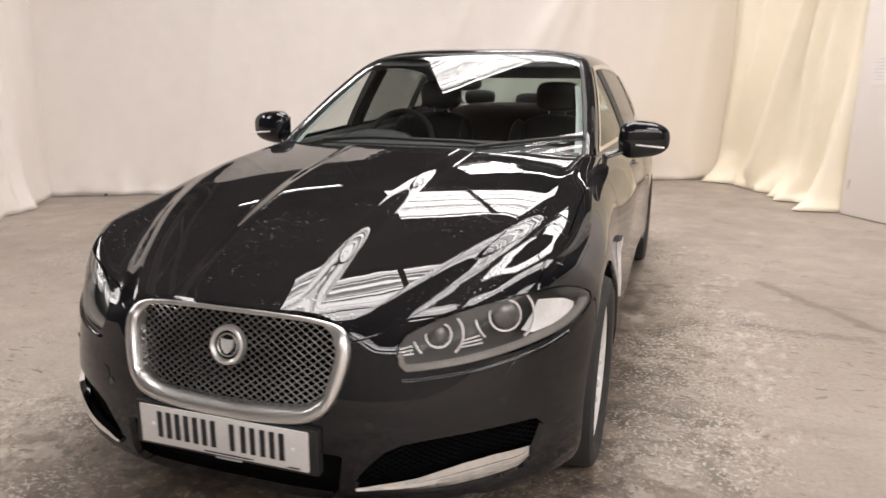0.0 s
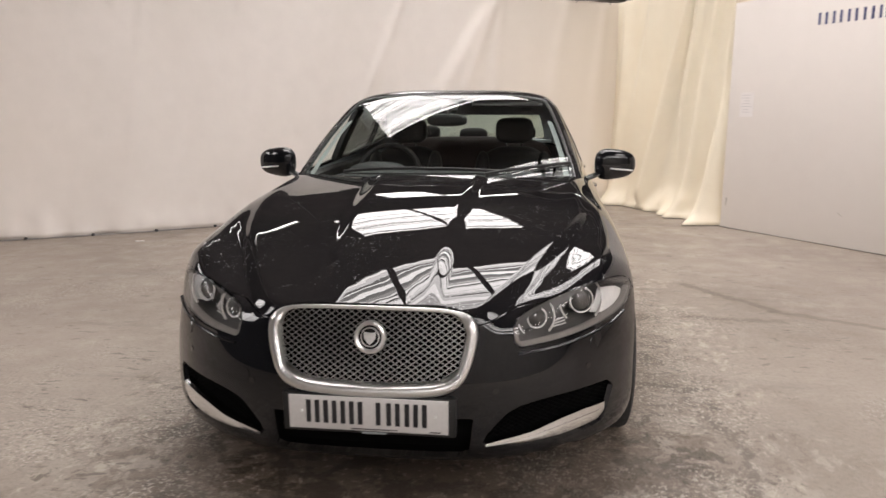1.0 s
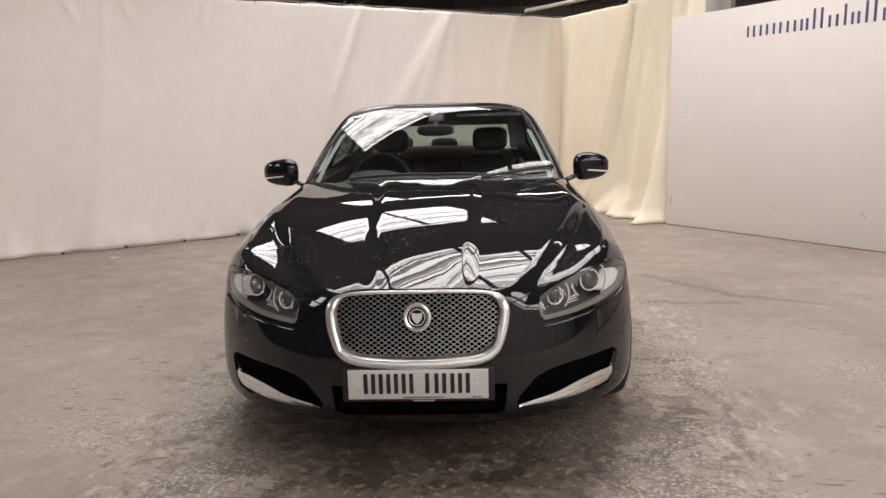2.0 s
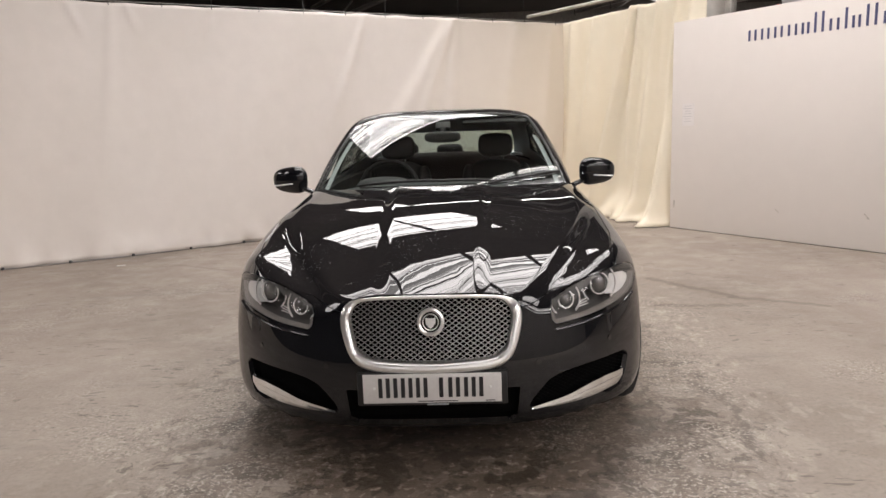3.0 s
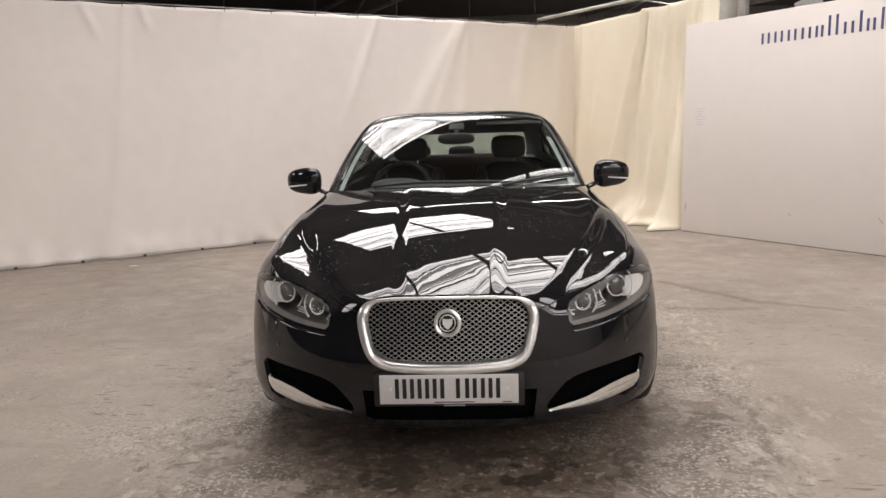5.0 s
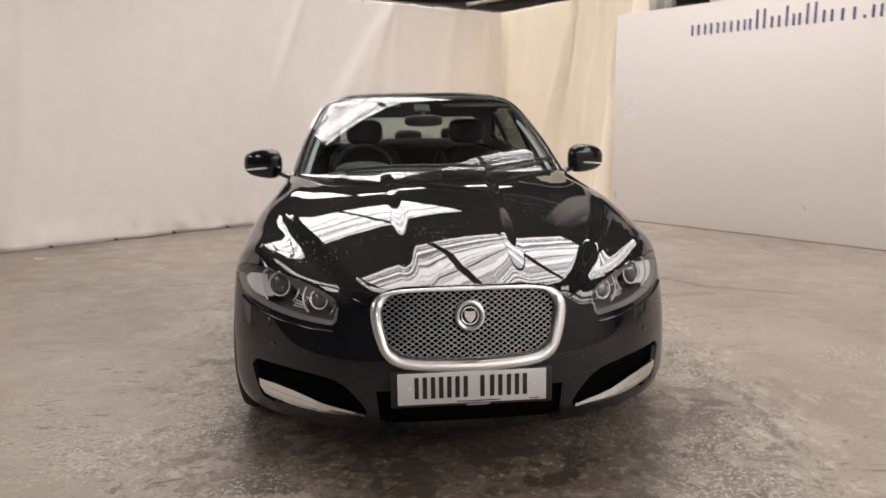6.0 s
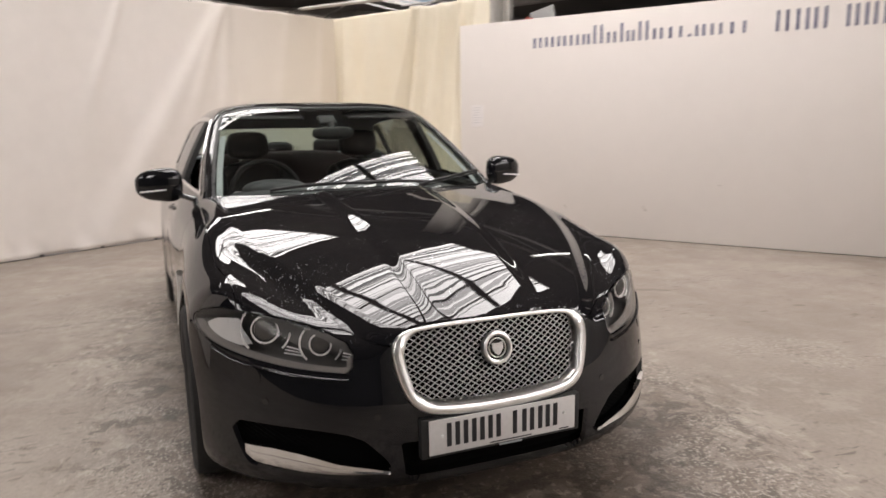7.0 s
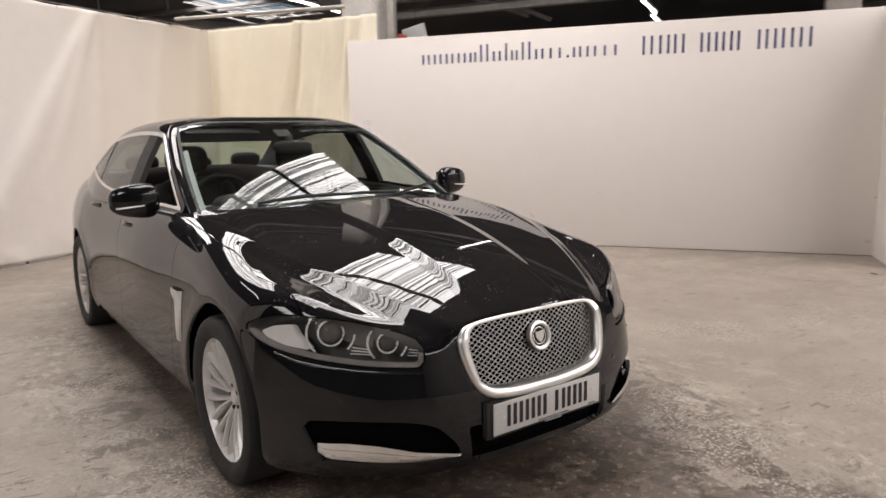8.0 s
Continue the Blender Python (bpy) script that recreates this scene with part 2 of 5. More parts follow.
def glass(name, tint, rough=0.0, dusty=0.0, ior=1.6):
    """Thin car glass: clear, with a mirror sheen; dusty: dried drops on it."""
    m = bpy.data.materials.new(name)
    m.use_nodes = True
    n, l = nodes_of(m)
    out = n["Material Output"]
    tr, gl, mx, fr = n.new("ShaderNodeBsdfTransparent"), n.new("ShaderNodeBsdfGlossy"), n.new("ShaderNodeMixShader"), n.new("ShaderNodeLayerWeight")
    tr.inputs["Color"].default_value = (*tint, 1)
    gl.inputs["Roughness"].default_value = rough
    fr.inputs["Blend"].default_value = 0.5
    base = ((ior - 1) / (ior + 1)) ** 2
    steep, rise = n.new("ShaderNodeMath"), n.new("ShaderNodeMath")
    steep.operation, steep.inputs[1].default_value = "POWER", 4.6
    rise.operation, rise.inputs[1].default_value, rise.inputs[2].default_value = "MULTIPLY_ADD", 1 - base, base
    l.new(fr.outputs["Facing"], steep.inputs[0]), l.new(steep.outputs[0], rise.inputs[0])
    l.new(rise.outputs[0], mx.inputs["Fac"]), l.new(tr.outputs[0], mx.inputs[1]), l.new(gl.outputs[0], mx.inputs[2])
    last = mx.outputs[0]
    if dusty:
        co, fac = speckled(m, dusty)
        df, m2 = n.new("ShaderNodeBsdfDiffuse"), n.new("ShaderNodeMixShader")
        df.inputs["Color"].default_value = (0.5, 0.48, 0.45, 1)
        l.new(fac, m2.inputs["Fac"]), l.new(last, m2.inputs[1]), l.new(df.outputs[0], m2.inputs[2])
        last = m2.outputs[0]
    l.new(last, out.inputs["Surface"])
    return m


def curtain_cloth(name, colour, stain, corner_shade=None):
    """Heavy PVC sheet, slightly shiny, with faint stains and creases; an optional beige puts the shade near the corner
    into its colour.
    """
    m = material(name, colour, 0.40, var=0.03, scale=0.6, bump=0.06, bump_scale=4)
    n, l = nodes_of(m)
    b = n["Principled BSDF"]
    co = n.new("ShaderNodeTexCoord").outputs["Object"]
    s = ramp(n, l, noise_out(n, l, co, 0.9, 9, 0.65, (1, 1, 0.5), 3.0), [(0.45, 0.0), (0.8, 0.5)])
    old = b.inputs["Base Color"].links[0].from_socket
    old = mixed(n, l, s, old, stain)
    if corner_shade:
        # shading towards the corner, mixed into the colour along x
        sep = n.new("ShaderNodeSeparateXYZ")
        l.new(co, sep.inputs[0])
        end = n.new("ShaderNodeMapRange")
        end.inputs["From Min"].default_value, end.inputs["From Max"].default_value = -0.7, 1.6
        l.new(sep.outputs["X"], end.inputs["Value"])
        old = mixed(n, l, end.outputs[0], old, corner_shade)
    l.new(old, b.inputs["Base Color"])
    return m


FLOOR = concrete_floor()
PAINT = car_paint()
PVC = curtain_cloth("white PVC sheet", (0.76, 0.71, 0.67), (0.67, 0.615, 0.56), (0.74, 0.67, 0.58))
PVC_CREAM = curtain_cloth("cream PVC sheet", (0.80, 0.73, 0.59), (0.76, 0.64, 0.45))
BOARD = material("white painted board", (0.715, 0.665, 0.625), 0.6, var=0.015, scale=0.7, bump=0.02, bump_scale=30)
ROOF_DARK = material("dark roof sheeting", (0.115, 0.106, 0.100), 0.8, var=0.3, scale=1.0)
STEEL_DARK = material("dark painted steel", (0.05, 0.05, 0.052), 0.55, var=0.25, scale=3)
STEEL_GREY = material("grey steel tube", (0.45, 0.43, 0.40), 0.45, 0.6, var=0.15, scale=6)
BEAM = material("grey painted steelwork", (0.30, 0.285, 0.275), 0.6, var=0.25, scale=3)
COLUMN = material("painted concrete column", (0.55, 0.52, 0.48), 0.7, var=0.10, scale=2, bump=0.1)
BRICKWORK = material("far painted wall", (0.33, 0.31, 0.29), 0.8, var=0.2, scale=1.2)
CHROME = material("chrome", (0.82, 0.82, 0.82), 0.10, 1.0, var=0.04, scale=6)
SATIN = material("satin bright metal", (0.80, 0.79, 0.775), 0.33, 1.0, var=0.03, scale=6)
ALLOY = material("silver alloy paint", (0.66, 0.645, 0.63), 0.34, 0.35, coat=0.3, var=0.12, scale=12)
BLACK = material("black plastic", (0.012, 0.012, 0.012), 0.55, var=0.2, scale=20)
GLOSSBLACK = material("gloss black plastic", (0.008, 0.008, 0.008), 0.15, coat=0.5, var=0.1, scale=20)
WIRE = material("dark bright wire", (0.38, 0.365, 0.35), 0.34, 1.0, var=0.1, scale=30)
RUBBER = material("tyre rubber", (0.016, 0.016, 0.016), 0.75, var=0.3, scale=14, bump=0.2, bump_scale=90)
PLATE_WHITE = material("reflective white plate", (0.60, 0.58, 0.565), 0.35, var=0.05, scale=8)
INK = material("black plate ink", (0.012, 0.012, 0.014), 0.5, var=0.15, scale=20)
NAVY = material("navy vinyl lettering", (0.075, 0.08, 0.17), 0.45, var=0.1, scale=6)
# near-black with little sheen: the shade of deep recesses is put into this colour
VOID = material("near-black recess shade", (0.003, 0.003, 0.003), 0.9, spec=0.05, var=0.2, scale=40)
LEATHER = material("black leather", (0.012, 0.011, 0.011), 0.55, spec=0.3, var=0.25, scale=12, bump=0.15, bump_scale=200)
LEATHER_RED = material("dark red leather", (0.012, 0.005, 0.0045), 0.6, spec=0.2, var=0.2, scale=12, bump=0.15, bump_scale=200)
TRIM_GREY = material("grey pillar cloth", (0.30, 0.32, 0.33), 0.85, var=0.1, scale=18)
PILLAR = material("pale pillar trim", (0.40, 0.43, 0.42), 0.8, var=0.08, scale=18)
DASH = material("grey-black dashboard top", (0.030, 0.032, 0.033), 0.6, spec=0.3, var=0.2, scale=14, bump=0.15, bump_scale=200)
WOOD = material("dark veneer", (0.10, 0.035, 0.018), 0.3, coat=0.6, var=0.3, scale=9)
TUBE_BODY = material("white enamel", (0.7, 0.7, 0.68), 0.4, var=0.05, scale=6)
ROOF_GLASS = bpy.data.materials.new("grimy roof sheet")
ROOF_GLASS.use_nodes = True
rn, rl = nodes_of(ROOF_GLASS)
grime = ramp(rn, rl, rn.new("ShaderNodeNewGeometry").outputs["Random Per Island"], [(0.0, 0.35), (0.22, 0.65), (0.42, 1.0), (1.0, 1.0)])
clear = rn.new("ShaderNodeBsdfTransparent")
rl.new(grime, clear.inputs["Color"])
rl.new(clear.outputs[0], rn["Material Output"].inputs["Surface"])
BAR_GREY = material("grey glazing bars", (0.28, 0.27, 0.26), 0.6, var=0.1, scale=4)
TUBE_GLOW = bpy.data.materials.new("lit tube")
TUBE_GLOW.use_nodes = True
TUBE_GLOW.node_tree.nodes["Principled BSDF"].inputs["Emission Color"].default_value = (1, 0.97, 0.92, 1)
TUBE_GLOW.node_tree.nodes["Principled BSDF"].inputs["Emission Strength"].default_value = 14
LAMP_GREY = material("grey lamp housing", (0.095, 0.089, 0.084), 0.35, var=0.15, scale=20)
LAMP_RIM = material("pale lamp rim", (0.25, 0.23, 0.215), 0.3, coat=0.6, var=0.15, scale=20)
REFLECTOR = material("bright lamp reflector", (0.85, 0.83, 0.81), 0.3, 0.0, var=0.1, scale=20)
BULB = material("projector lens", (0.085, 0.08, 0.076), 0.15, coat=1.0, var=0.1, scale=20)
SCREEN = glass("windscreen glass", (0.74, 0.80, 0.77), 0.0, 0.6)
PANE = glass("door glass", (0.82, 0.88, 0.84), 0.0, 0.12)
PANE_REAR = glass("tinted rear glass", (0.52, 0.60, 0.55), 0.0, 0.12)
PANE_DARK = glass("tinted rear door glass", (0.30, 0.32, 0.31), 0.0, 0.12, 1.45)
LENS = glass("headlight cover", (0.92, 0.92, 0.92), 0.0, 0.0, 1.30)

# ---------------------------------------------------------------- building helpers
def box(bm, sx, sy, sz, m=None, bevel=0.0):
    """Adds a box of that size, centred, at the pose m."""
    made = bmesh.ops.create_cube(bm, size=1, matrix=(m or Matrix()) @ Matrix.Diagonal((sx, sy, sz, 1)))
    if bevel:
        es = list({e for v in made["verts"] for e in v.link_edges})
        bmesh.ops.bevel(bm, geom=es, offset=bevel, segments=2, affect="EDGES", profile=0.5)


def rod(bm, a, b, r, r2=None, seg=12):
    """Adds a round bar from a to b."""
    a, b = Vector(a), Vector(b)
    m = Matrix.Translation((a + b) / 2) @ (b - a).to_track_quat("Z", "Y").to_matrix().to_4x4()
    bmesh.ops.create_cone(bm, cap_ends=True, segments=seg, radius1=r, radius2=r if r2 is None else r2, depth=(b - a).length, matrix=m)


def smooth(me, angle=None):
    me.polygons.foreach_set("use_smooth", [True] * len(me.polygons))
    if angle:
        me.set_sharp_from_angle(angle=radians(angle))


def mesh_of(name, bm, mat, angle=40):
    me = bpy.data.meshes.new(name)
    bm.to_mesh(me)
    bm.free()
    me.materials.append(mat)
    smooth(me, angle)
    return me


def part(name, bm, mat, parent, label="", angle=40):
    """One mesh object under a thing or a part; the mesh is given in world places."""
    ob = new(name, mesh_of(name, bm, mat, angle))
    if parent:
        ob.parent = parent
        ob.matrix_parent_inverse = Matrix.Translation(-home(parent))
    return tagged(ob, label)


def home(ob):
    """Where an object's origin lies in the world."""
    p = Vector(ob.location)
    if ob.parent:
        p = p + home(ob.parent) + ob.matrix_parent_inverse.translation
    return p


def thing(name, bm, mat, label, category, group="", kind="", angle=40):
    ob = new(name, mesh_of(name, bm, mat, angle))
    return tagged(ob, label, category, group, kind)


# ---------------------------------------------------------------- room
CORNER = Vector((1.63, 8.50, 0))
LEFT_END = CORNER - U * 8.10
HANG = 2.78

bm = bmesh.new()
bmesh.ops.create_grid(bm, x_segments=1, y_segments=1, size=30)
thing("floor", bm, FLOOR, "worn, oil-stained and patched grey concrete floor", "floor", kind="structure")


def curtain(name, start, way, length, height, folds, mat, label, seed, amp=0.05, foot=0.10, pulled=(), kick=0.0, crumple=0.05):
    """A hung PVC sheet with folds that fan from its hooks and a crumpled foot."""
    rnd = random.Random(seed)
    nx, nz = int(length * 34), 60
    face = Vector((way.y, -way.x, 0))
    lines = [(rnd.uniform(0.02, 0.98) * length, rnd.uniform(-0.45, 0.45), rnd.uniform(0.035, 0.12), rnd.uniform(0.4, 1.0)) for _ in range(folds)]
    lines = [(c, slant, wide, a, 0.0) for c, slant, wide, a in lines] + list(pulled)
    bm = bmesh.new()
    grid = []
    for j in range(nz + 1):
        h = j / nz
        row = []
        for i in range(nx + 1):
            s = length * i / nx
            d = 0.0
            for c, slant, wide, a, low in lines:         # low: how far down a fold reaches
                q = (s - c - slant * (1 - h) - 0.03 * noise.noise((h * 2.5, c, seed))) / (wide * (1.9 - 1.3 * h))
                q *= 0.85 if q > 0 else 1.15
                reach = min(1.0, max(0.0, (h - low) / (1.001 - low) * 2.5)) if low else 1.0
                d += a * amp * math.exp(-q * q) * (1.15 - 0.6 * h) * reach
            d += 0.06 * noise.noise((s * 0.5, h * 0.9, seed)) + 0.007 * noise.noise((s * 1.6, h * 1.8, seed + 3)) + 0.003 * noise.noise((s * 4.5, h * 4, seed + 7))
            low = max(0.0, 1 - h / 0.16)
            d += low * low * (foot * (0.5 + noise.noise((s * 1.7, seed, 1))) + crumple * noise.noise((s * 5, h * 12, seed)))
            d *= min(1.0, 0.25 + (length - s) / 0.5, 0.25 + s / 0.3)
            out = min(1.0, max(0.0, (3.9 - s) / 2.6))
            d += kick * out * out * (3 - 2 * out) * (1 - h) ** 1.6    # the foot is drawn forward near the side
            top = height - 0.005 * (1 - math.cos(2 * math.pi * s / 0.55)) * (h == 1)
            z = 0.008 + (top - 0.008) * h + low * 0.003 * (1 + noise.noise((s * 2.3, 5, seed)))
            p = start + way * s + face * d
            row.append(bm.verts.new((p.x, p.y, z)))
        grid.append(row)
    for j in range(nz):
        for i in range(nx):
            bm.faces.new((grid[j][i], grid[j][i + 1], grid[j + 1][i + 1], grid[j + 1][i]))
    ob = thing(name, bm, mat, label, "curtain", angle=None)
    k = ob.modifiers.new("thickness", "SOLIDIFY")
    k.thickness, k.offset = 0.004, 1
    return ob


curtain("curtain", LEFT_END - U * 0.12, U, 8.32, HANG, 1, PVC, "white PVC sheet curtain hung on hooks, with one slanting fold", 4, 0.030, 0.035,
        [(6.27, -1.75, 0.15, 1.5, 0.0), (6.30, -1.15, 0.09, 1.1, 0.25), (5.02, -1.1, 0.07, 1.3, 0.45), (6.36, -0.30, 0.09, 0.9, 0.3), (1.60, 1.1, 0.05, 1.0, 0.85),
         (2.20, 0.9, 0.05, 0.9, 0.88), (3.1, -0.6, 0.05, 0.7, 0.86), (7.35, -0.5, 0.12, 0.8, 0.2), (7.95, -0.25, 0.10, 0.9, 0.0)], 0.21)
curtain("curtain", LEFT_END + W * 3.0, -W, 3.0, HANG, 6, PVC, "white PVC sheet curtain along the open side, softly folded", 9, 0.06)
curtain("curtain", CORNER - U * 0.06 - W * 0.07, (Vector((2.84, 6.40, 0)) - CORNER).normalized(), 2.78, HANG, 2, PVC_CREAM, "cream PVC corner curtain with soft folds and a crumpled hem", 15, 0.095, 0.30,
        [(0.30, -0.15, 0.10, 0.9, 0.0), (0.85, -0.5, 0.14, 1.0, 0.1), (1.62, -0.75, 0.07, 2.4, 0.0), (1.72, -0.30, 0.05, 1.5, 0.2), (2.05, -0.35, 0.07, 1.4, 0.0), (2.38, -0.15, 0.05, 1.8, 0.0), (2.62, -0.06, 0.04, 1.4, 0.0)], crumple=0.14)


def hoarding(name, a, b, height, label):
    """A free-standing painted board wall."""
    way = (b - a).normalized()
    turn = Matrix.Rotation(math.atan2(way.y, way.x), 4, "Z")
    bm = bmesh.new()
    box(bm, (b - a).length, 0.10, height - 0.007, Matrix.Translation((a + b) / 2 + Vector((0, 0, height / 2 + 0.0035))) @ turn, 0.004)
    wall = thing(name, bm, BOARD, label, "partition wall", kind="structure")
    # dark strip set back to draw the shadow gap at the foot
    bm = bmesh.new()
    box(bm, (b - a).length - 0.03, 0.07, 0.02, Matrix.Translation((a + b) / 2 + Vector((0, 0, 0.010))) @ turn, 0.002)
    part("sole_plate", bm, STEEL_DARK, wall, "dark recessed strip that stands in for the shadow gap under the board")
    return wall


PAN_A, PAN_B = Vector((2.645, 6.33, 0)), Vector((6.02, 1.52, 0))
hoarding("wall_east", PAN_A, PAN_B, 2.446, "white painted board partition with navy lettering along its top")
hoarding("wall_return", Vector((5.993, 1.471, 0)), Vector((5.42, 1.07, 0)), 2.446, "short white painted return of the board partition")

# warehouse shell
bm = bmesh.new()
for cx, cy, sx, sy in ((0, 26, 52, 0.3), (0, -26, 52, 0.3), (26, 0, 0.3, 52), (-26, 0, 0.3, 52)):
    box(bm, sx, sy, ROOF_Z, Matrix.Translation((cx, cy, ROOF_Z / 2)))
thing("wall_outer", bm, BRICKWORK, "dull painted outer walls of a warehouse", "wall", kind="structure")

# ---------------------------------------------------------------- roof with its roof lights
TO_ROOM = Matrix.Rotation(radians(30), 4, "Z")
# openings at v < 0 are unseen, added to light board, floor and bumper
OPENINGS = [(-1.1, 5.3, 0.8, 3.3), (1.0, 4.4, 5.5, 7.9), (3.4, 4.8, 10.8, 12.4), (-2.0, 9.0, -8.6, -6.0),
            (15.8, 20.0, 14.2, 16.8), (3.4, 6.4, -5.0, -2.6),
            (-12.0, -6.0, 1.0, 3.0), (-12.0, -6.0, 5.5, 8.0), (-10.0, 14.0, -12.5, -10.0)]


def room_box(bm, u0, u1, v0, v1, z0, z1):
    box(bm, u1 - u0, v1 - v0, z1 - z0, TO_ROOM @ Matrix.Translation(((u0 + u1) / 2, (v0 + v1) / 2, (z0 + z1) / 2)))


bm = bmesh.new()
cuts_v = sorted({-30.0, 34.0, *[q for o in OPENINGS for q in o[2:]]})
for v0, v1 in zip(cuts_v, cuts_v[1:]):                    # sheeting, left open at the roof lights
    holes = sorted(o for o in OPENINGS if o[2] < (v0 + v1) / 2 < o[3])
    us = [-30.0] + [q for o in holes for q in o[:2]] + [30.0]
    for u0, u1 in zip(us[::2], us[1::2]):
        room_box(bm, u0, u1, v0, v1, ROOF_Z, ROOF_Z + 0.12)
rnd = random.Random(3)
bars_bm, grime_bm = bmesh.new(), bmesh.new()
for c, d, a, b in OPENINGS:
    v = a
    while v < b:                                          # sheets of each roof light, some clean, some grimy
        w = min(rnd.choice((0.015, 0.02, 0.03, 0.05, 0.08)), b - v)
        room_box(grime_bm, c, d, v, v + w - 0.002, ROOF_Z + 0.008, ROOF_Z + 0.010)
        v += w
        if rnd.random() < 0.22:
            t = rnd.choice((0.008, 0.014, 0.03))
            room_box(bars_bm, c, d, v - t / 2, v + t / 2, ROOF_Z - 0.03, ROOF_Z - 0.01)
    for u in np.arange(c + 1.7, d - 0.4, 1.47):            # cross bars
        room_box(bm, u - 0.05, u + 0.05, a, b, ROOF_Z - 0.08, ROOF_Z - 0.031)
thing("ceiling_sheets", grime_bm, ROOF_GLASS, "grimy translucent sheets of the roof lights", "roof light", kind="structure")
thing("ceiling_bars", bars_bm, BAR_GREY, "thin pale glazing bars of the roof lights", "glazing bars", kind="structure")
ceiling = thing("ceiling", bm, ROOF_DARK, "dark roof sheeting with long glazed roof lights, some added as fill light", "ceiling", kind="structure")
for c, d, a, b in OPENINGS:
    sky_lamp("roof_light", TO_ROOM @ Matrix.Translation(((c + d) / 2, (a + b) / 2, ROOF_Z + 0.05)), d - c, b - a, GLOW * math.pi * (d - c) * (b - a), (1.0, 0.94, 0.915))


def truss(u, v0, v1, z, deep):
    """A steel lattice truss across the hall."""
    top = new("roof_truss")
    tagged(top, "dark painted steel lattice truss under the roof", "truss", "roof trusses")
    top.location = TO_ROOM @ Vector((u, (v0 + v1) / 2, z))
    for name, h in (("lower_chord", z), ("upper_chord", z + deep)):
        bm = bmesh.new()
        room_box(bm, u - 0.06, u + 0.06, v0, v1, h - 0.05, h + 0.05)
        part(name, bm, BEAM, top)
    n = 14
    for i in range(n):
        a, b = v0 + (v1 - v0) * i / n, v0 + (v1 - v0) * (i + 1) / n
        bm = bmesh.new()
        h = (z, z + deep) if i % 2 else (z + deep, z)
        rod(bm, TO_ROOM @ Vector((u, a, h[0])), TO_ROOM @ Vector((u, b, h[1])), 0.03, seg=8)
        part("brace", bm, BEAM, top)


for u in (-3.1, 6.8, 16.5):
    truss(u, -14, 22, ROOF_Z - 0.85, 0.72)


def tube_light(u0, u1, v, z):
    """A bare fluorescent fitting."""
    ob = tagged(new("tube_light"), "lit fluorescent tube fitting hung under the roof", "ceiling light", "tube lights")
    ob.location = TO_ROOM @ Vector(((u0 + u1) / 2, v, z))
    bm = bmesh.new()
    room_box(bm, u0, u1, v - 0.05, v + 0.05, z + 0.03, z + 0.09)
    part("batten", bm, TUBE_BODY, ob, "white metal batten")
    bm = bmesh.new()
    rod(bm, TO_ROOM @ Vector((u0 + 0.03, v, z)), TO_ROOM @ Vector((u1 - 0.03, v, z)), 0.022)
    part("tube", bm, TUBE_GLOW, ob, "glowing white tube")
    for u in (u0 + 0.3, u1 - 0.3):
        bm = bmesh.new()
        rod(bm, TO_ROOM @ Vector((u, v, z + 0.09)), TO_ROOM @ Vector((u, v, ROOF_Z)), 0.006, seg=6)
        part("hanger", bm, STEEL_DARK, ob)


for u0, u1, v in ((3.8, 5.5, 8.5), (6.5, 7.9, 8.4), (-1.6, 0.3, 7.1), (11.2, 14.3, 9.9), (16.0, 19.0, 2.45), (19.3, 21.5, 2.6), (5.3, 7.4, 1.7)):
    tube_light(u0, u1, v, 4.5)

# plain unseen walls, added to close the hall and tone the paint's reflections
for name, u0, u1, v0, v1, mat, label in (("wall_west", -12.6, -12.3, -13.6, 15.0, STEEL_DARK, "dark unseen wall added to close the hall"),
                                         ("wall_south", -12.3, 15.0, -13.6, -13.3, BRICKWORK, "plain pale unseen wall added to close the hall")):
    bm = bmesh.new()
    room_box(bm, u0, u1, v0, v1, 0, ROOF_Z - 0.004)
    thing(name, bm, mat, label, "wall", kind="structure")


# ---------------------------------------------------------------- the car: its surfaces
def spline(ys, vs):
    """A smooth curve through knots, as a function."""
    ys, vs = np.array(ys, float), np.array(vs, float)
    n, h = len(ys), np.diff(ys)
    A, b = np.eye(n), np.zeros(n)
    for i in range(1, n - 1):
        A[i, i - 1], A[i, i], A[i, i + 1] = h[i - 1], 2 * (h[i - 1] + h[i]), h[i]
        b[i] = 6 * ((vs[i + 1] - vs[i]) / h[i] - (vs[i] - vs[i - 1]) / h[i - 1])
    m = np.linalg.solve(A, b)

    def at(q):
        q = np.clip(q, ys[0] - 0.3, ys[-1] + 0.3)
        i = np.clip(np.searchsorted(ys, q) - 1, 0, n - 2)
        l, r = ys[i + 1] - q, q - ys[i]
        return (m[i] * l ** 3 + m[i + 1] * r ** 3) / (6 * h[i]) + (vs[i] / h[i] - m[i] * h[i] / 6) * l + (vs[i + 1] / h[i] - m[i + 1] * h[i] / 6) * r
    return at


def smax(a, b, k):
    """The larger of two, blended over the width k."""
    h = np.maximum(k - np.abs(a - b), 0) / k
    return np.maximum(a, b) + h * h * k / 4


def step(a, b, q):
    u = np.clip((q - a) / (b - a), 0, 1)
    return u * u * (3 - 2 * u)


AXLE_F, AXLE_R, HUB_Z = 0.87, 3.779, 0.324
CAR_TURN = radians(0.35)
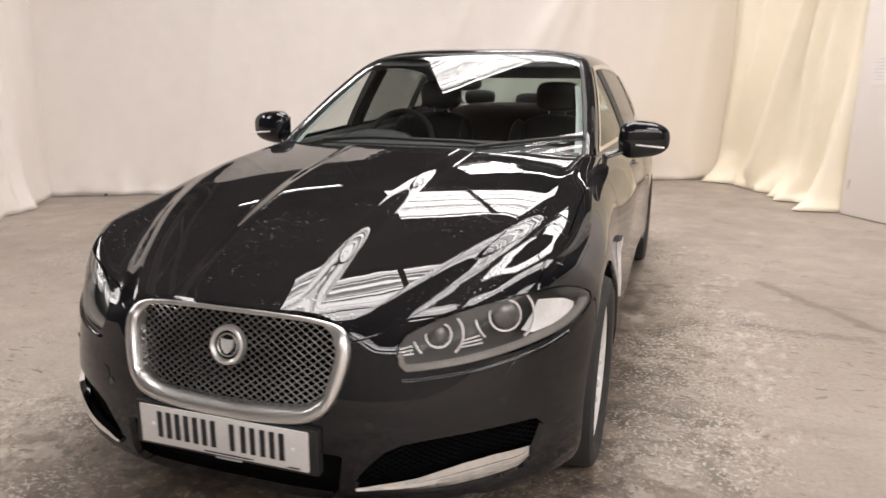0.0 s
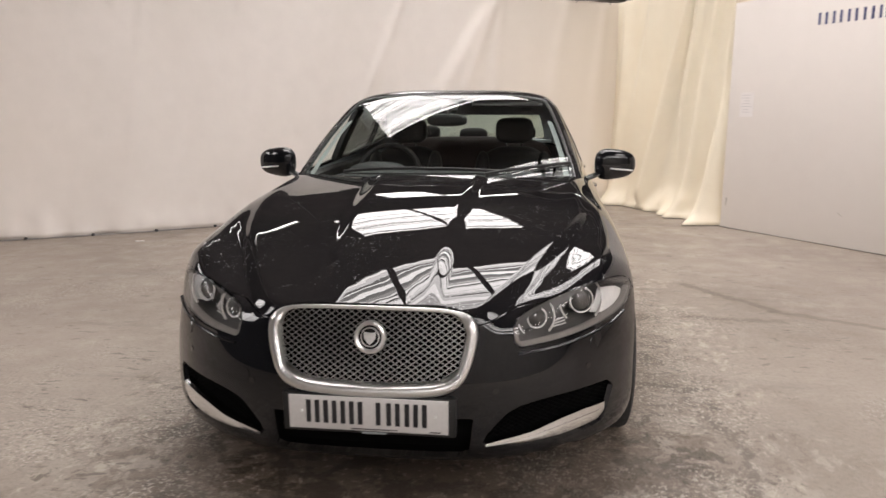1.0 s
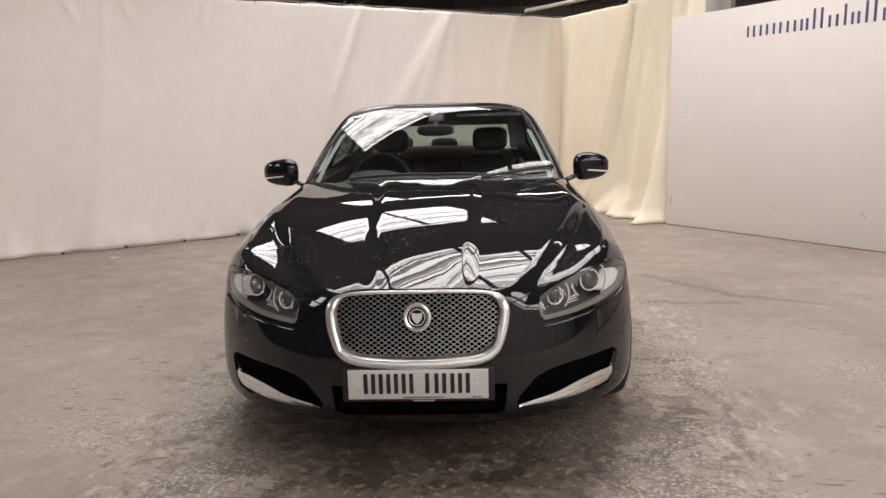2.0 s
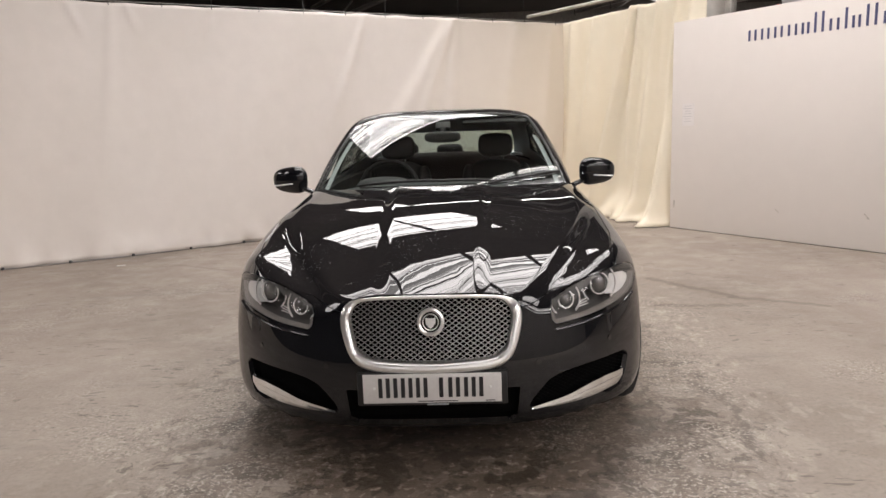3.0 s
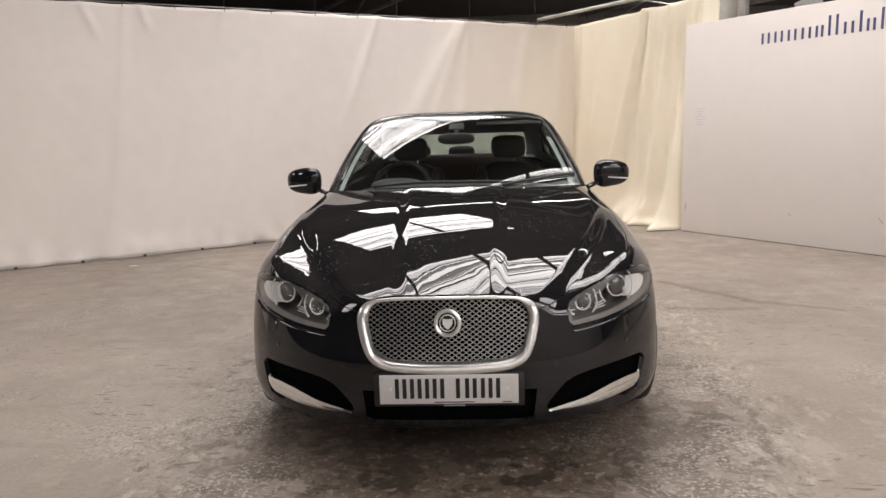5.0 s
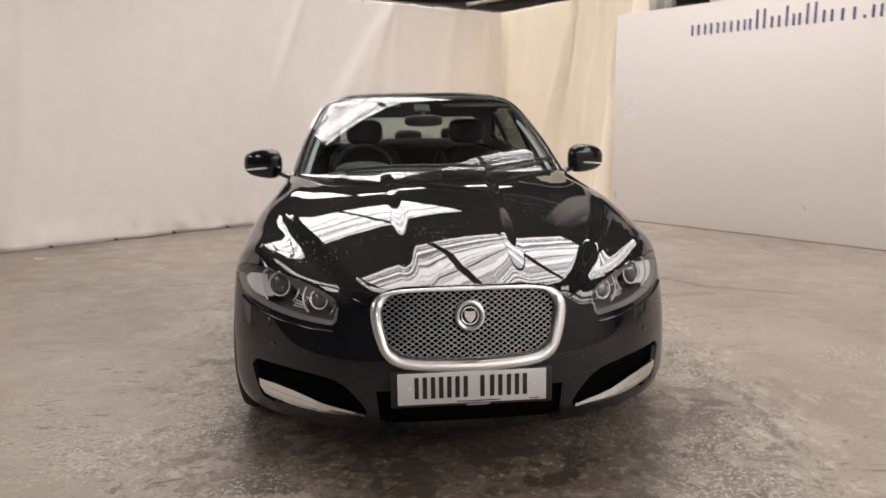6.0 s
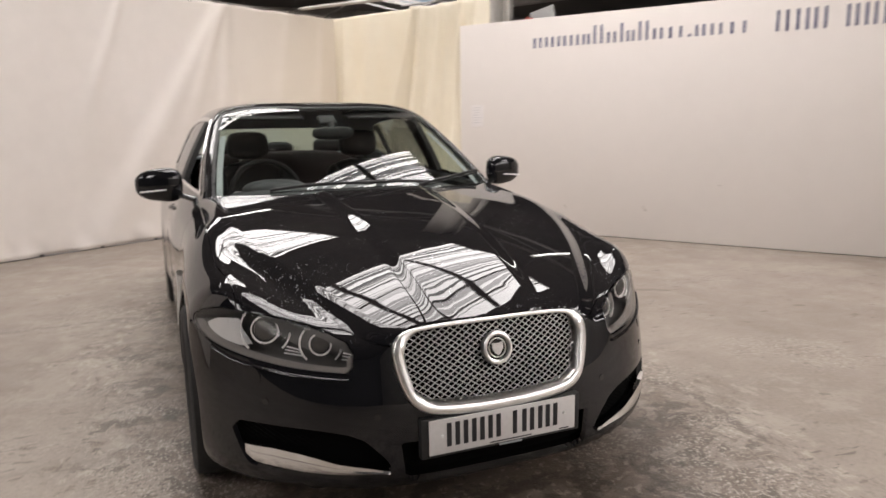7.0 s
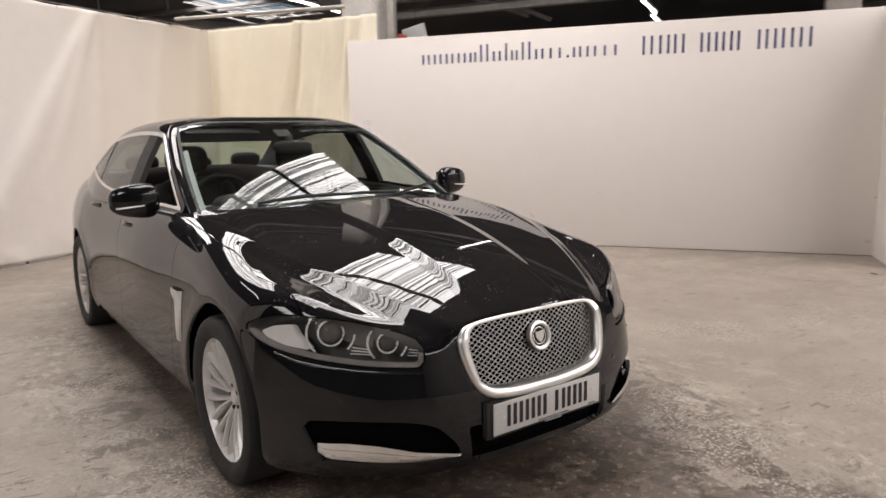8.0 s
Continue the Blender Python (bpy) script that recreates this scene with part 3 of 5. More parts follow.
deck = spline([0.0, 0.1, 0.25, 0.4, 0.6, 0.85, 1.15, 1.5, 2.2, 3.2, 4.0, 4.5, 4.9], [0.655, 0.70, 0.760, 0.815, 0.876, 0.930, 0.969, 1.008, 1.04, 1.04, 1.06, 1.075, 1.05])
flank = spline([0.0, 0.5, 0.9, 1.4, 2.2, 3.0, 3.78, 4.3, 4.8], [0.885, 0.900, 0.908, 0.902, 0.903, 0.905, 0.915, 0.868, 0.78])


crease = spline([0.0, 0.1, 0.27, 0.34, 0.53, 0.72, 0.97, 1.3, 1.9], [0.27, 0.325, 0.425, 0.460, 0.550, 0.622, 0.675, 0.71, 0.74])


def hood_top(x, y):
    x = np.abs(x)
    z = deck(y) - (0.050 + 0.036 * step(1.2, 0.6, y)) * (x / 0.82) ** 2.2
    fade = step(0.05, 0.45, y) * step(1.9, 1.4, y)
    edge = 0.15 + 0.055 * np.clip(y, 0, 1.5)
    z = z + 0.013 * fade * step(edge + 0.07, edge, x)
    z = z - 0.11 * np.clip(0.33 - y, 0, 1) ** 2 * step(0.10, 0.22, x)
    d = x - crease(y)
    z = z - 0.024 * step(-0.15, 0.05, y) * step(1.9, 1.4, y) * (1 - 0.6 * step(0.65, 1.15, y)) * step(0.0, 0.08, d) * step(0.24, 0.064, d)
    crest = 0.745 + 0.03 * y
    rise = 0.014 + 0.014 * np.exp(-((y - 0.4) / 0.25) ** 2)
    z = z + rise * step(0.1, 0.4, y) * np.exp(-((x - crest) / 0.10) ** 2)
    return z


def nose(x, z):
    x = np.abs(x)
    grow = 0.69 + 0.10 * np.clip(z - 0.3, 0, 0.5)
    soft = 0.03 * np.log1p(np.exp((z - 0.44) / 0.03))
    return 0.016 + 0.25 * soft + 6 * np.clip(0.27 - z, 0, 1) ** 2 + grow * x ** 3.3


def side(y, z):
    w = flank(y) - 0.9 * np.clip(z - 0.66, 0, 1) ** 2 - 0.020 * step(0.48, 0.70, z) * step(2.2, 1.3, y) - 1.2 * np.clip(0.36 - z, 0, 1) ** 2
    for axle in (AXLE_F, AXLE_R):
        r = np.hypot(y - axle, z - HUB_Z)
        w = w + 0.006 * np.exp(-((r - 0.39) / 0.06) ** 2)
    w = w - 0.005 * np.exp(-((z - 0.50) / 0.12) ** 2) * step(1.2, 1.6, y) * step(3.5, 3.1, y)
    return w


def tail(x, z):
    x = np.abs(x)
    return 4.93 - 0.28 * x ** 2.6 - 0.45 * np.clip(z - 0.72, 0, 1) ** 1.5 - 0.5 * np.clip(0.45 - z, 0, 1) ** 1.5


def body_f(p):
    x, y, z = np.abs(p[..., 0]), p[..., 1], p[..., 2]
    top = (z - hood_top(x, y)) * 0.97
    f = smax(top, (x - side(y, z)) * 0.97, 0.13)
    f = smax(f, (nose(x, z) - y) * 0.8, 0.014 + 0.06 * step(0.25, 0.55, x))
    f = smax(f, (y - tail(x, z)) * 0.9, 0.10)
    return smax(f, 0.185 - z, 0.02)


roof = spline([1.9, 2.3, 2.7, 3.1, 3.5, 3.9, 4.4], [1.370, 1.420, 1.443, 1.440, 1.408, 1.340, 1.21])
belt = spline([1.3, 1.7, 2.3, 3.0, 3.6, 4.2, 4.7], [0.71, 0.755, 0.803, 0.825, 0.818, 0.755, 0.66])


def cabin_terms(x, y, z):
    """How far a point lies outside the windscreen, side glass, rear glass and roof surfaces."""
    u = z - 0.98
    wind = (1.42 + 0.18 * (x / 0.74) ** 2.2 + 1.86 * u + 0.55 * u * u - y) * 0.50
    pane = (x - (belt(y) - 0.38 * u - 0.32 * np.clip(u, 0, 1) ** 2)) * 0.9
    back = (y - (4.58 - 0.15 * (x / 0.7) ** 2 - 2.35 * u)) * 0.4
    top = z - (roof(y) - 0.045 * (x / 0.59) ** 4.4)
    return wind, pane, back, top


def cabin_f(p):
    wind, pane, back, top = cabin_terms(np.abs(p[..., 0]), p[..., 1], p[..., 2])
    return smax(smax(smax(pane, wind, 0.03), back, 0.10), top, 0.045)


class Skin:
    """A piece of surface: places, normals, faces."""

    def __init__(self, v, n, f):
        self.v, self.n, self.f = v, n, f

    def clip(self, fn):
        """The part where fn(x, y, z) is positive, cut cleanly along its border; x is taken from the middle outwards."""
        g = fn(np.abs(self.v[:, 0]), self.v[:, 1], self.v[:, 2])
        g = np.where(np.abs(g) < 1e-6, 1e-6, g)
        pos = g > 0
        extra_v, extra_n, cache, faces = [], [], {}, []
        base = len(self.v)
        for face in self.f:
            k = [pos[i] for i in face]
            if all(k):
                faces.append(face)
            elif any(k):
                poly = []
                for a, b in zip(face, face[1:] + face[:1]):
                    if pos[a]:
                        poly.append(a)
                    if pos[a] != pos[b]:
                        key = (a, b) if a < b else (b, a)
                        if key not in cache:
                            t = g[key[0]] / (g[key[0]] - g[key[1]])
                            cache[key] = base + len(extra_v)
                            extra_v.append(self.v[key[0]] * (1 - t) + self.v[key[1]] * t)
                            extra_n.append(self.n[key[0]] * (1 - t) + self.n[key[1]] * t)
                        poly.append(cache[key])
                if len(poly) > 2:
                    faces.append(tuple(poly))
        v = np.vstack([self.v, extra_v]) if extra_v else self.v
        n = np.vstack([self.n, extra_n]) if extra_n else self.n
        used = sorted({i for face in faces for i in face})
        at = {i: k for k, i in enumerate(used)}
        return Skin(v[used], n[used], [tuple(at[i] for i in face) for face in faces])

    def moved(self, d):
        """The same surface, d further out along its normals."""
        return Skin(self.v + self.n * d, self.n, self.f)

    def other(self):
        """Its mirror image across the middle of the car."""
        flip = np.array([-1, 1, 1])
        return Skin(self.v * flip, self.n * flip, [face[::-1] for face in self.f])

    def both(self):
        """Both halves, joined along the middle."""
        o = self.other()
        mid = np.abs(self.v[:, 0]) < 1e-5
        k = len(self.v)
        at = {i + k: (i if mid[i] else i + k) for i in range(k)}
        faces = self.f + [tuple(at[i + k] for i in face) for face in o.f]
        s = Skin(np.vstack([self.v, o.v]), np.vstack([self.n, o.n]), faces)
        return s

    def rim(self):
        """Its border edges, each in the direction of its face."""
        seen = {}
        for face in self.f:
            for a, b in zip(face, face[1:] + face[:1]):
                seen[(a, b)] = True
        return [e for e in seen if (e[1], e[0]) not in seen]

    def put(self, name, mat, parent, label="", depth=0.012, shadow=True):
        """Links it as a panel with a folded edge of that depth."""
        n = self.n / np.linalg.norm(self.n, axis=1)[:, None]
        v, normals, faces = [tuple(p) for p in self.v], [tuple(q) for q in n], list(self.f)
        if depth:
            back = {}
            for a, b in self.rim():
                if abs(self.v[a][0]) < 1e-5 and abs(self.v[b][0]) < 1e-5:
                    continue
                for i in (a, b):
                    if i not in back:
                        back[i] = len(v)
                        v.append(tuple(self.v[i] - n[i] * depth))
                        normals.append(tuple(n[i]))
                faces.append((b, a, back[a], back[b]))
        me = bpy.data.meshes.new(name)
        me.from_pydata(v, [], faces)
        me.materials.append(mat)
        smooth(me)
        k = len(self.f)
        flat = np.ones(len(faces), bool)
        flat[k:] = False
        me.polygons.foreach_set("use_smooth", flat)
        me.normals_split_custom_set_from_vertices(normals)
        ob = new(name, me)
        ob.parent = parent
        ob.matrix_parent_inverse = Matrix.Translation(-home(parent))
        ob.visible_shadow = shadow
        return tagged(ob, label)


def cast(fn, spine_z, y0, y1, turns, caps, run, far=1.4):
    """The surface fn = 0 found along rays from a spine, on the half x >= 0."""
    rays = []
    for c in caps[0]:
        rays.append((y0, math.sin(c), -math.cos(c)))
    for y in run:
        rays.append((y, 1.0, 0.0))
    for c in caps[1]:
        rays.append((y1, math.cos(c), math.sin(c)))
    o = np.array([[0, r[0], spine_z] for r in rays])[:, None, :]
    a = np.array([r[1] for r in rays])[:, None]
    b = np.array([r[2] for r in rays])[:, None]
    th = np.array(turns)[None, :]
    d = np.stack([a * np.cos(th), b + 0 * th, a * np.sin(th)], -1)
    lo, hi = np.zeros(d.shape[:2]), np.full(d.shape[:2], far)
    for _ in range(42):
        m = (lo + hi) / 2
        inside = fn(o + d * m[..., None]) < 0
        lo, hi = np.where(inside, m, lo), np.where(inside, hi, m)
    p = o + d * lo[..., None]
    p[np.abs(p[..., 0]) < 1e-6, 0] = 0
    e = 1e-4
    g = np.stack([fn(p + e * np.eye(3)[i]) - fn(p - e * np.eye(3)[i]) for i in range(3)], -1)
    g[p[..., 0] == 0, 0] = 0
    g /= np.linalg.norm(g, axis=-1)[..., None] + 1e-12
    nu, nv = d.shape[:2]
    idx = np.arange(nu * nv).reshape(nu, nv)
    f = np.stack([idx[:-1, :-1], idx[1:, :-1], idx[1:, 1:], idx[:-1, 1:]], -1).reshape(-1, 4)
    f = [tuple(int(i) for i in q) for q in f]
    return Skin(p.reshape(-1, 3), g.reshape(-1, 3), f)


def poly_f(points, round_by=0.0):
    """Signed distance inside a flat outline (positive inside)."""
    q = np.array(points, float)

    def at(u, w):
        d = np.full(np.shape(u), 1e9)
        s = np.zeros(np.shape(u), bool)
        for (ax, ay), (bx, by) in zip(q, np.roll(q, -1, 0)):
            ex, ey = bx - ax, by - ay
            t = np.clip(((u - ax) * ex + (w - ay) * ey) / (ex * ex + ey * ey), 0, 1)
            d = np.minimum(d, np.hypot(u - ax - t * ex, w - ay - t * ey))
            if ay != by:
                s ^= ((ay > w) != (by > w)) & (u < ex * (w - ay) / ey + ax)
        return np.where(s, d, -d) + round_by
    return at


def oval(points, times=2):
    """Rounds an outline by cutting its corners."""
    for _ in range(times):
        points = [tuple(a[k] * (1 - t) + b[k] * t for k in (0, 1)) for a, b in zip(points, points[1:] + points[:1]) for t in (0.25, 0.75)]
    return points


GAP = 0.0022
body = cast(body_f, 0.5, 0.62, 4.3,
            [radians(a) for a in (*np.linspace(-90, -24, 16, endpoint=False), *np.linspace(-24, 30, 60, endpoint=False), *np.linspace(30, 90, 130))],
            ([radians(a) for a in np.linspace(1, 90, 120, endpoint=False)], [radians(a) for a in np.linspace(3, 89, 34)]),
            [*np.linspace(0.62, 1.7, 100, endpoint=False), *np.linspace(1.7, 4.3, 100)])
cabin = cast(cabin_f, 0.90, 2.25, 3.35,
             [radians(a) for a in np.linspace(0, 90, 110)],
             ([radians(a) for a in np.linspace(2, 90, 60, endpoint=False)], [radians(a) for a in np.linspace(2, 89, 44)]),
             np.linspace(2.25, 3.35, 50), far=1.7)

# outlines of the panels
lamp_out = poly_f(oval([(1.055, 0.676), (0.96, 0.720), (0.864, 0.734), (0.697, 0.727), (0.52, 0.690), (0.405, 0.648), (0.398, 0.566), (0.47, 0.571), (0.609, 0.580), (0.811, 0.600), (0.97, 0.63)], 1))
GRILLE_HALF = [(0.16, 0.698), (0.262, 0.692), (0.316, 0.676), (0.341, 0.640), (0.342, 0.600), (0.330, 0.540), (0.303, 0.470), (0.250, 0.433), (0.15, 0.421)]
GRILLE_LINE = oval([(0, 0.698), *GRILLE_HALF, (0, 0.416), *[(-x, z) for x, z in GRILLE_HALF[::-1]]], 3)
grille_out = poly_f(GRILLE_LINE)
intake_out = poly_f(oval([(0.80, 0.392), (0.70, 0.400), (0.56, 0.398), (0.455, 0.378), (0.40, 0.325), (0.345, 0.258), (0.55, 0.252), (0.748, 0.248), (0.775, 0.30)], 1))
blade_out = poly_f([(0.768, 0.330), (0.69, 0.340), (0.62, 0.334), (0.55, 0.309), (0.46, 0.286), (0.352, 0.260), (0.45, 0.255), (0.6, 0.256), (0.742, 0.262)])
mouth_out = poly_f([(-0.332, 0.350), (0.332, 0.350), (0.316, 0.214), (-0.316, 0.214)])


def lamp(x, y, z):
    return np.where((z > 0.5) & (y < 0.9), lamp_out((x + y) / math.sqrt(2), z), -1.0)


def grille(x, y, z):
    return np.where(y < 0.4, grille_out(x, z), -1.0)


def front_only(fn):
    return lambda x, y, z: np.where(y < 0.6, fn(x, z), -1.0)


intake, blade, mouth = front_only(intake_out), front_only(blade_out), front_only(mouth_out)


def arch(x, y, z):
    """Positive inside a wheel opening."""
    a = 0.378 - np.hypot(y - AXLE_F, z - HUB_Z)
    b = 0.380 - np.hypot(y - AXLE_R, z - HUB_Z)
    return np.where(x > 0.45, np.maximum(a, b), -1.0)


def bonnet_area(x, y, z):
    front = z - np.interp(x, [0, 0.27, 0.335, 0.40, 0.46, 0.60, 0.9], [0.694, 0.690, 0.640, 0.658, 0.684, 0.700, 0.700])
    flank_line = np.interp(y, [0.3, 0.5, 0.7, 1.0, 1.6], [0.752, 0.755, 0.786, 0.782, 0.772]) - x
    return np.minimum(np.minimum(front, flank_line), cowl(x) - y)


def cowl(x):
    return 1.335 + 0.29 * (x / 0.74) ** 2.2


def bumper_area(x, y, z):
    return np.minimum(0.605 - y + 0.25 * (z - 0.62), np.interp(x, [0, 0.8, 0.86, 1], [0.75, 0.70, 0.66, 0.66]) - z)


def cabin_hole(x, y, z):
    """Positive where the glasshouse stands on the body."""
    u = belt(y) - 0.012 - x
    return np.where(z > 0.80, np.minimum(np.minimum(u, y - cowl(x)), 4.30 - 0.2 * (x / 0.7) ** 2 - y), -1.0)


def every(*fns):
    return lambda x, y, z: np.minimum.reduce([f(x, y, z) for f in fns])


def none(*fns):
    return lambda x, y, z: np.minimum.reduce([-GAP - f(x, y, z) for f in fns])


def less(fn, by=GAP):
    return lambda x, y, z: fn(x, y, z) - by


def between(lo, hi):
    return lambda x, y, z: np.minimum(y - lo - GAP, hi - GAP - y)


DOOR_1, DOOR_2, DOOR_3 = 1.47, 2.53, 3.50


def door_3_edge(x, y, z):
    return 3.62 - np.clip(0.62 - z, -1, 0.35) * 0.7 * (z < 0.62) - y


def sill(x, y, z):
    return 0.29 - z


def boot(x, y, z):
    return np.minimum(np.minimum(y - 4.27, 0.66 - x), z - 0.70)


def floor_pan(x, y, z):
    return 0.197 - z


car = tagged(new("car"), "glossy black four-door saloon car with mesh grille, parked on stained concrete", "car")
car.location = (0, 2.45, 0)
shell = body.clip(lambda x, y, z: -arch(x, y, z)).clip(lambda x, y, z: -cabin_hole(x, y, z))
upper = shell.clip(lambda x, y, z: -floor_pan(x, y, z))
shell.clip(floor_pan).both().put("underbody", BLACK, car, "black underbody", 0)
not_bonnet = upper.clip(none(bonnet_area))
upper.clip(less(bonnet_area)).clip(none(lamp, grille)).both().put("bonnet", PAINT, car, "glossy black bonnet with crisp creases and dried water spots", 0.014)
upper.clip(every(less(bumper_area), none(bonnet_area))).clip(none(lamp, grille, intake, mouth)).both().put("front_bumper", PAINT, car, "", 0.02)
aside = not_bonnet.clip(none(lamp)).clip(none(bumper_area))
tail_edge = 4.42
DOORS = {}
for half in (1, -1):
    def put(skin, *args, **kw):
        return (skin if half > 0 else skin.other()).put(*args, **kw)

    flanks = aside.clip(less(lambda x, y, z: z - 0.275 - 0.03 * (y < 1.2)))
    put(flanks.clip(lambda x, y, z: DOOR_1 + 0.05 * np.clip(0.9 - z, 0, 1) - GAP - y), "front_wing", PAINT, car)
    doors = flanks.clip(lambda x, y, z: y - DOOR_1 - 0.05 * np.clip(0.9 - z, 0, 1) - GAP)
    DOORS[half, True] = put(doors.clip(lambda x, y, z: DOOR_2 - GAP - y), "front_door", PAINT, car, "black front door with its window open" if half < 0 else "")
    DOORS[half, False] = put(doors.clip(lambda x, y, z: np.minimum(y - DOOR_2 - GAP, door_3_edge(x, y, z) - GAP)), "rear_door", PAINT, car)
    put(doors.clip(lambda x, y, z: np.minimum(-door_3_edge(x, y, z) - GAP, tail_edge + 0.25 * np.clip(z - 0.7, 0, 1) - GAP - y)).clip(none(boot)), "rear_wing", PAINT, car)
    put(aside.clip(lambda x, y, z: np.minimum(0.275 + 0.03 * (y < 1.2) - z, y - 0.61)).clip(lambda x, y, z: tail_edge - y), "sill", PAINT, car, depth=0.02)
rear = aside.clip(lambda x, y, z: y - tail_edge - 0.25 * np.clip(z - 0.7, 0, 1)).clip(none(boot))
rear.both().put("rear_bumper", PAINT, car)
aside.clip(less(boot)).both().put("boot_lid", PAINT, car)


def screen_area(x, y, z):
    wind, pane, back, top = cabin_terms(x, y, z)
    return np.minimum(np.minimum(wind - pane - 0.034, wind - top - 0.014), z - 0.90)


def back_area(x, y, z):
    wind, pane, back, top = cabin_terms(x, y, z)
    return np.minimum.reduce([back - pane - 0.10, back - top - 0.03, z - 1.08, 1.30 - z])


def side_area(x, y, z):
    wind, pane, back, top = cabin_terms(x, y, z)
    line = 0.985 + 0.022 * (y - 1.7) + 0.10 * np.clip(y - 3.0, 0, 2) ** 1.6
    return np.minimum(np.minimum(np.minimum(pane - wind - 0.055, pane - top - 0.035), pane - back - 0.09), z - line)


def pillar_b(x, y, z):
    return 0.085 - np.abs(y - (2.52 + 0.10 * (z - 1.0)))


house = cabin.clip(lambda x, y, z: z - 0.93)
house.clip(less(screen_area, 0.004)).both().put("windscreen", SCREEN, car, "raked windscreen with dried water spots", 0.004, shadow=False)
house.clip(lambda x, y, z: np.minimum(0.004 - screen_area(x, y, z), screen_area(x, y, z) + 0.010)).both().moved(-0.003).put("windscreen_seal", BLACK, car, "", 0.01)
house.clip(less(back_area, 0.004)).both().put("rear_window", PANE_REAR, car, "", 0.004, shadow=False)
frame_skin = house.clip(lambda x, y, z: np.minimum.reduce([-0.010 - screen_area(x, y, z), -0.002 - back_area(x, y, z), -0.002 - side_area(x, y, z)]))
frame_skin.both().put("roof", PAINT, car, "black roof with its pillars", 0.02)
for half in (1, -1):
    def put(skin, *args, **kw):
        return (skin if half > 0 else skin.other()).put(*args, **kw)

    glazed = house.clip(less(side_area, 0.006))
    put(house.clip(lambda x, y, z: np.minimum(0.005 - side_area(x, y, z), side_area(x, y, z) + 0.009)).moved(0.003), "window_trim", CHROME, car, "bright metal window surround", depth=0.01)
    if half > 0:                                          # the driver's window stands open
        put(glazed.clip(lambda x, y, z: np.minimum(-0.003 - pillar_b(x, y, z), 2.52 - y)).moved(-0.004), "front_window", PANE, DOORS[half, True], depth=0.004, shadow=False)
    put(glazed.clip(lambda x, y, z: np.minimum.reduce([-0.003 - pillar_b(x, y, z), y - 2.52, 3.42 - y])).moved(-0.004), "rear_door_window", PANE_DARK, DOORS[half, False], depth=0.004, shadow=False)
    put(glazed.clip(lambda x, y, z: y - 3.45).moved(-0.004), "quarter_window", PANE_DARK, car, depth=0.004, shadow=False)
    put(glazed.clip(pillar_b), "door_pillar", BLACK, car, depth=0.03)
    put(glazed.clip(lambda x, y, z: 0.015 - np.abs(y - 3.435)), "window_bar", GLOSSBLACK, car, depth=0.03)


# ---------------------------------------------------------------- the car: its fittings
def lathe(bm, profile, centre, sign, seg=64, arc=(0, 360)):
    """Spins (radius, outward) pairs round the car's cross axis at centre; sign: which side is outward."""
    a0, a1 = radians(arc[0]), radians(arc[1])
    full = arc[1] - arc[0] >= 360
    rings = []
    for i in range(seg + (0 if full else 1)):
        t = a0 + (a1 - a0) * i / seg
        rings.append([bm.verts.new((centre[0] + sign * w, centre[1] + r * math.cos(t), centre[2] + r * math.sin(t))) for r, w in profile])
    for i in range(seg):
        a, b = rings[i], rings[(i + 1) % len(rings)]
        for j in range(len(profile) - 1):
            f = (a[j], a[j + 1], b[j + 1], b[j])
            bm.faces.new(f if sign > 0 else f[::-1])


def tube(bm, pts, r, seg=8, closed=False, flat=1.0):
    """A round bar along points."""
    pts = [Vector(p) for p in pts]
    rings = []
    for i, p in enumerate(pts):
        q = pts[(i + 1) % len(pts)] - pts[i - 1] if closed or 0 < i < len(pts) - 1 else (pts[1] - pts[0] if i == 0 else pts[-1] - pts[-2])
        z = q.normalized()
        x = z.cross(Vector((0, 0, 1)) if abs(z.z) < 0.9 else Vector((1, 0, 0))).normalized()
        y = z.cross(x)
        rings.append([bm.verts.new(p + x * (r * math.cos(2 * math.pi * k / seg)) + y * (r * flat * math.sin(2 * math.pi * k / seg))) for k in range(seg)])
    n = len(rings)
    for i in range(n if closed else n - 1):
        a, b = rings[i], rings[(i + 1) % n]
        for k in range(seg):
            bm.faces.new((a[k], a[(k + 1) % seg], b[(k + 1) % seg], b[k]))
    if not closed:
        bm.faces.new(rings[0][::-1]), bm.faces.new(rings[-1])


def blob(bm, c, rx, ry, rz, power=2.6, seg=28, shear=None):
    """A rounded box (superellipsoid)."""
    def e(v, p):
        return math.copysign(abs(v) ** p, v)
    made = bmesh.ops.create_uvsphere(bm, u_segments=seg, v_segments=seg // 2, radius=1)
    for v in made["verts"]:
        la, lo = math.asin(max(-1, min(1, v.co.z))), math.atan2(v.co.y, v.co.x)
        k = 2 / power
        p = Vector((e(math.cos(la), k) * e(math.cos(lo), k) * rx, e(math.cos(la), k) * e(math.sin(lo), k) * ry, e(math.sin(la), k) * rz))
        if shear:
            p = shear(p)
        v.co = Vector(c) + p
    return made["verts"]


# grille
outline = GRILLE_LINE
bm = bmesh.new()
loops = []
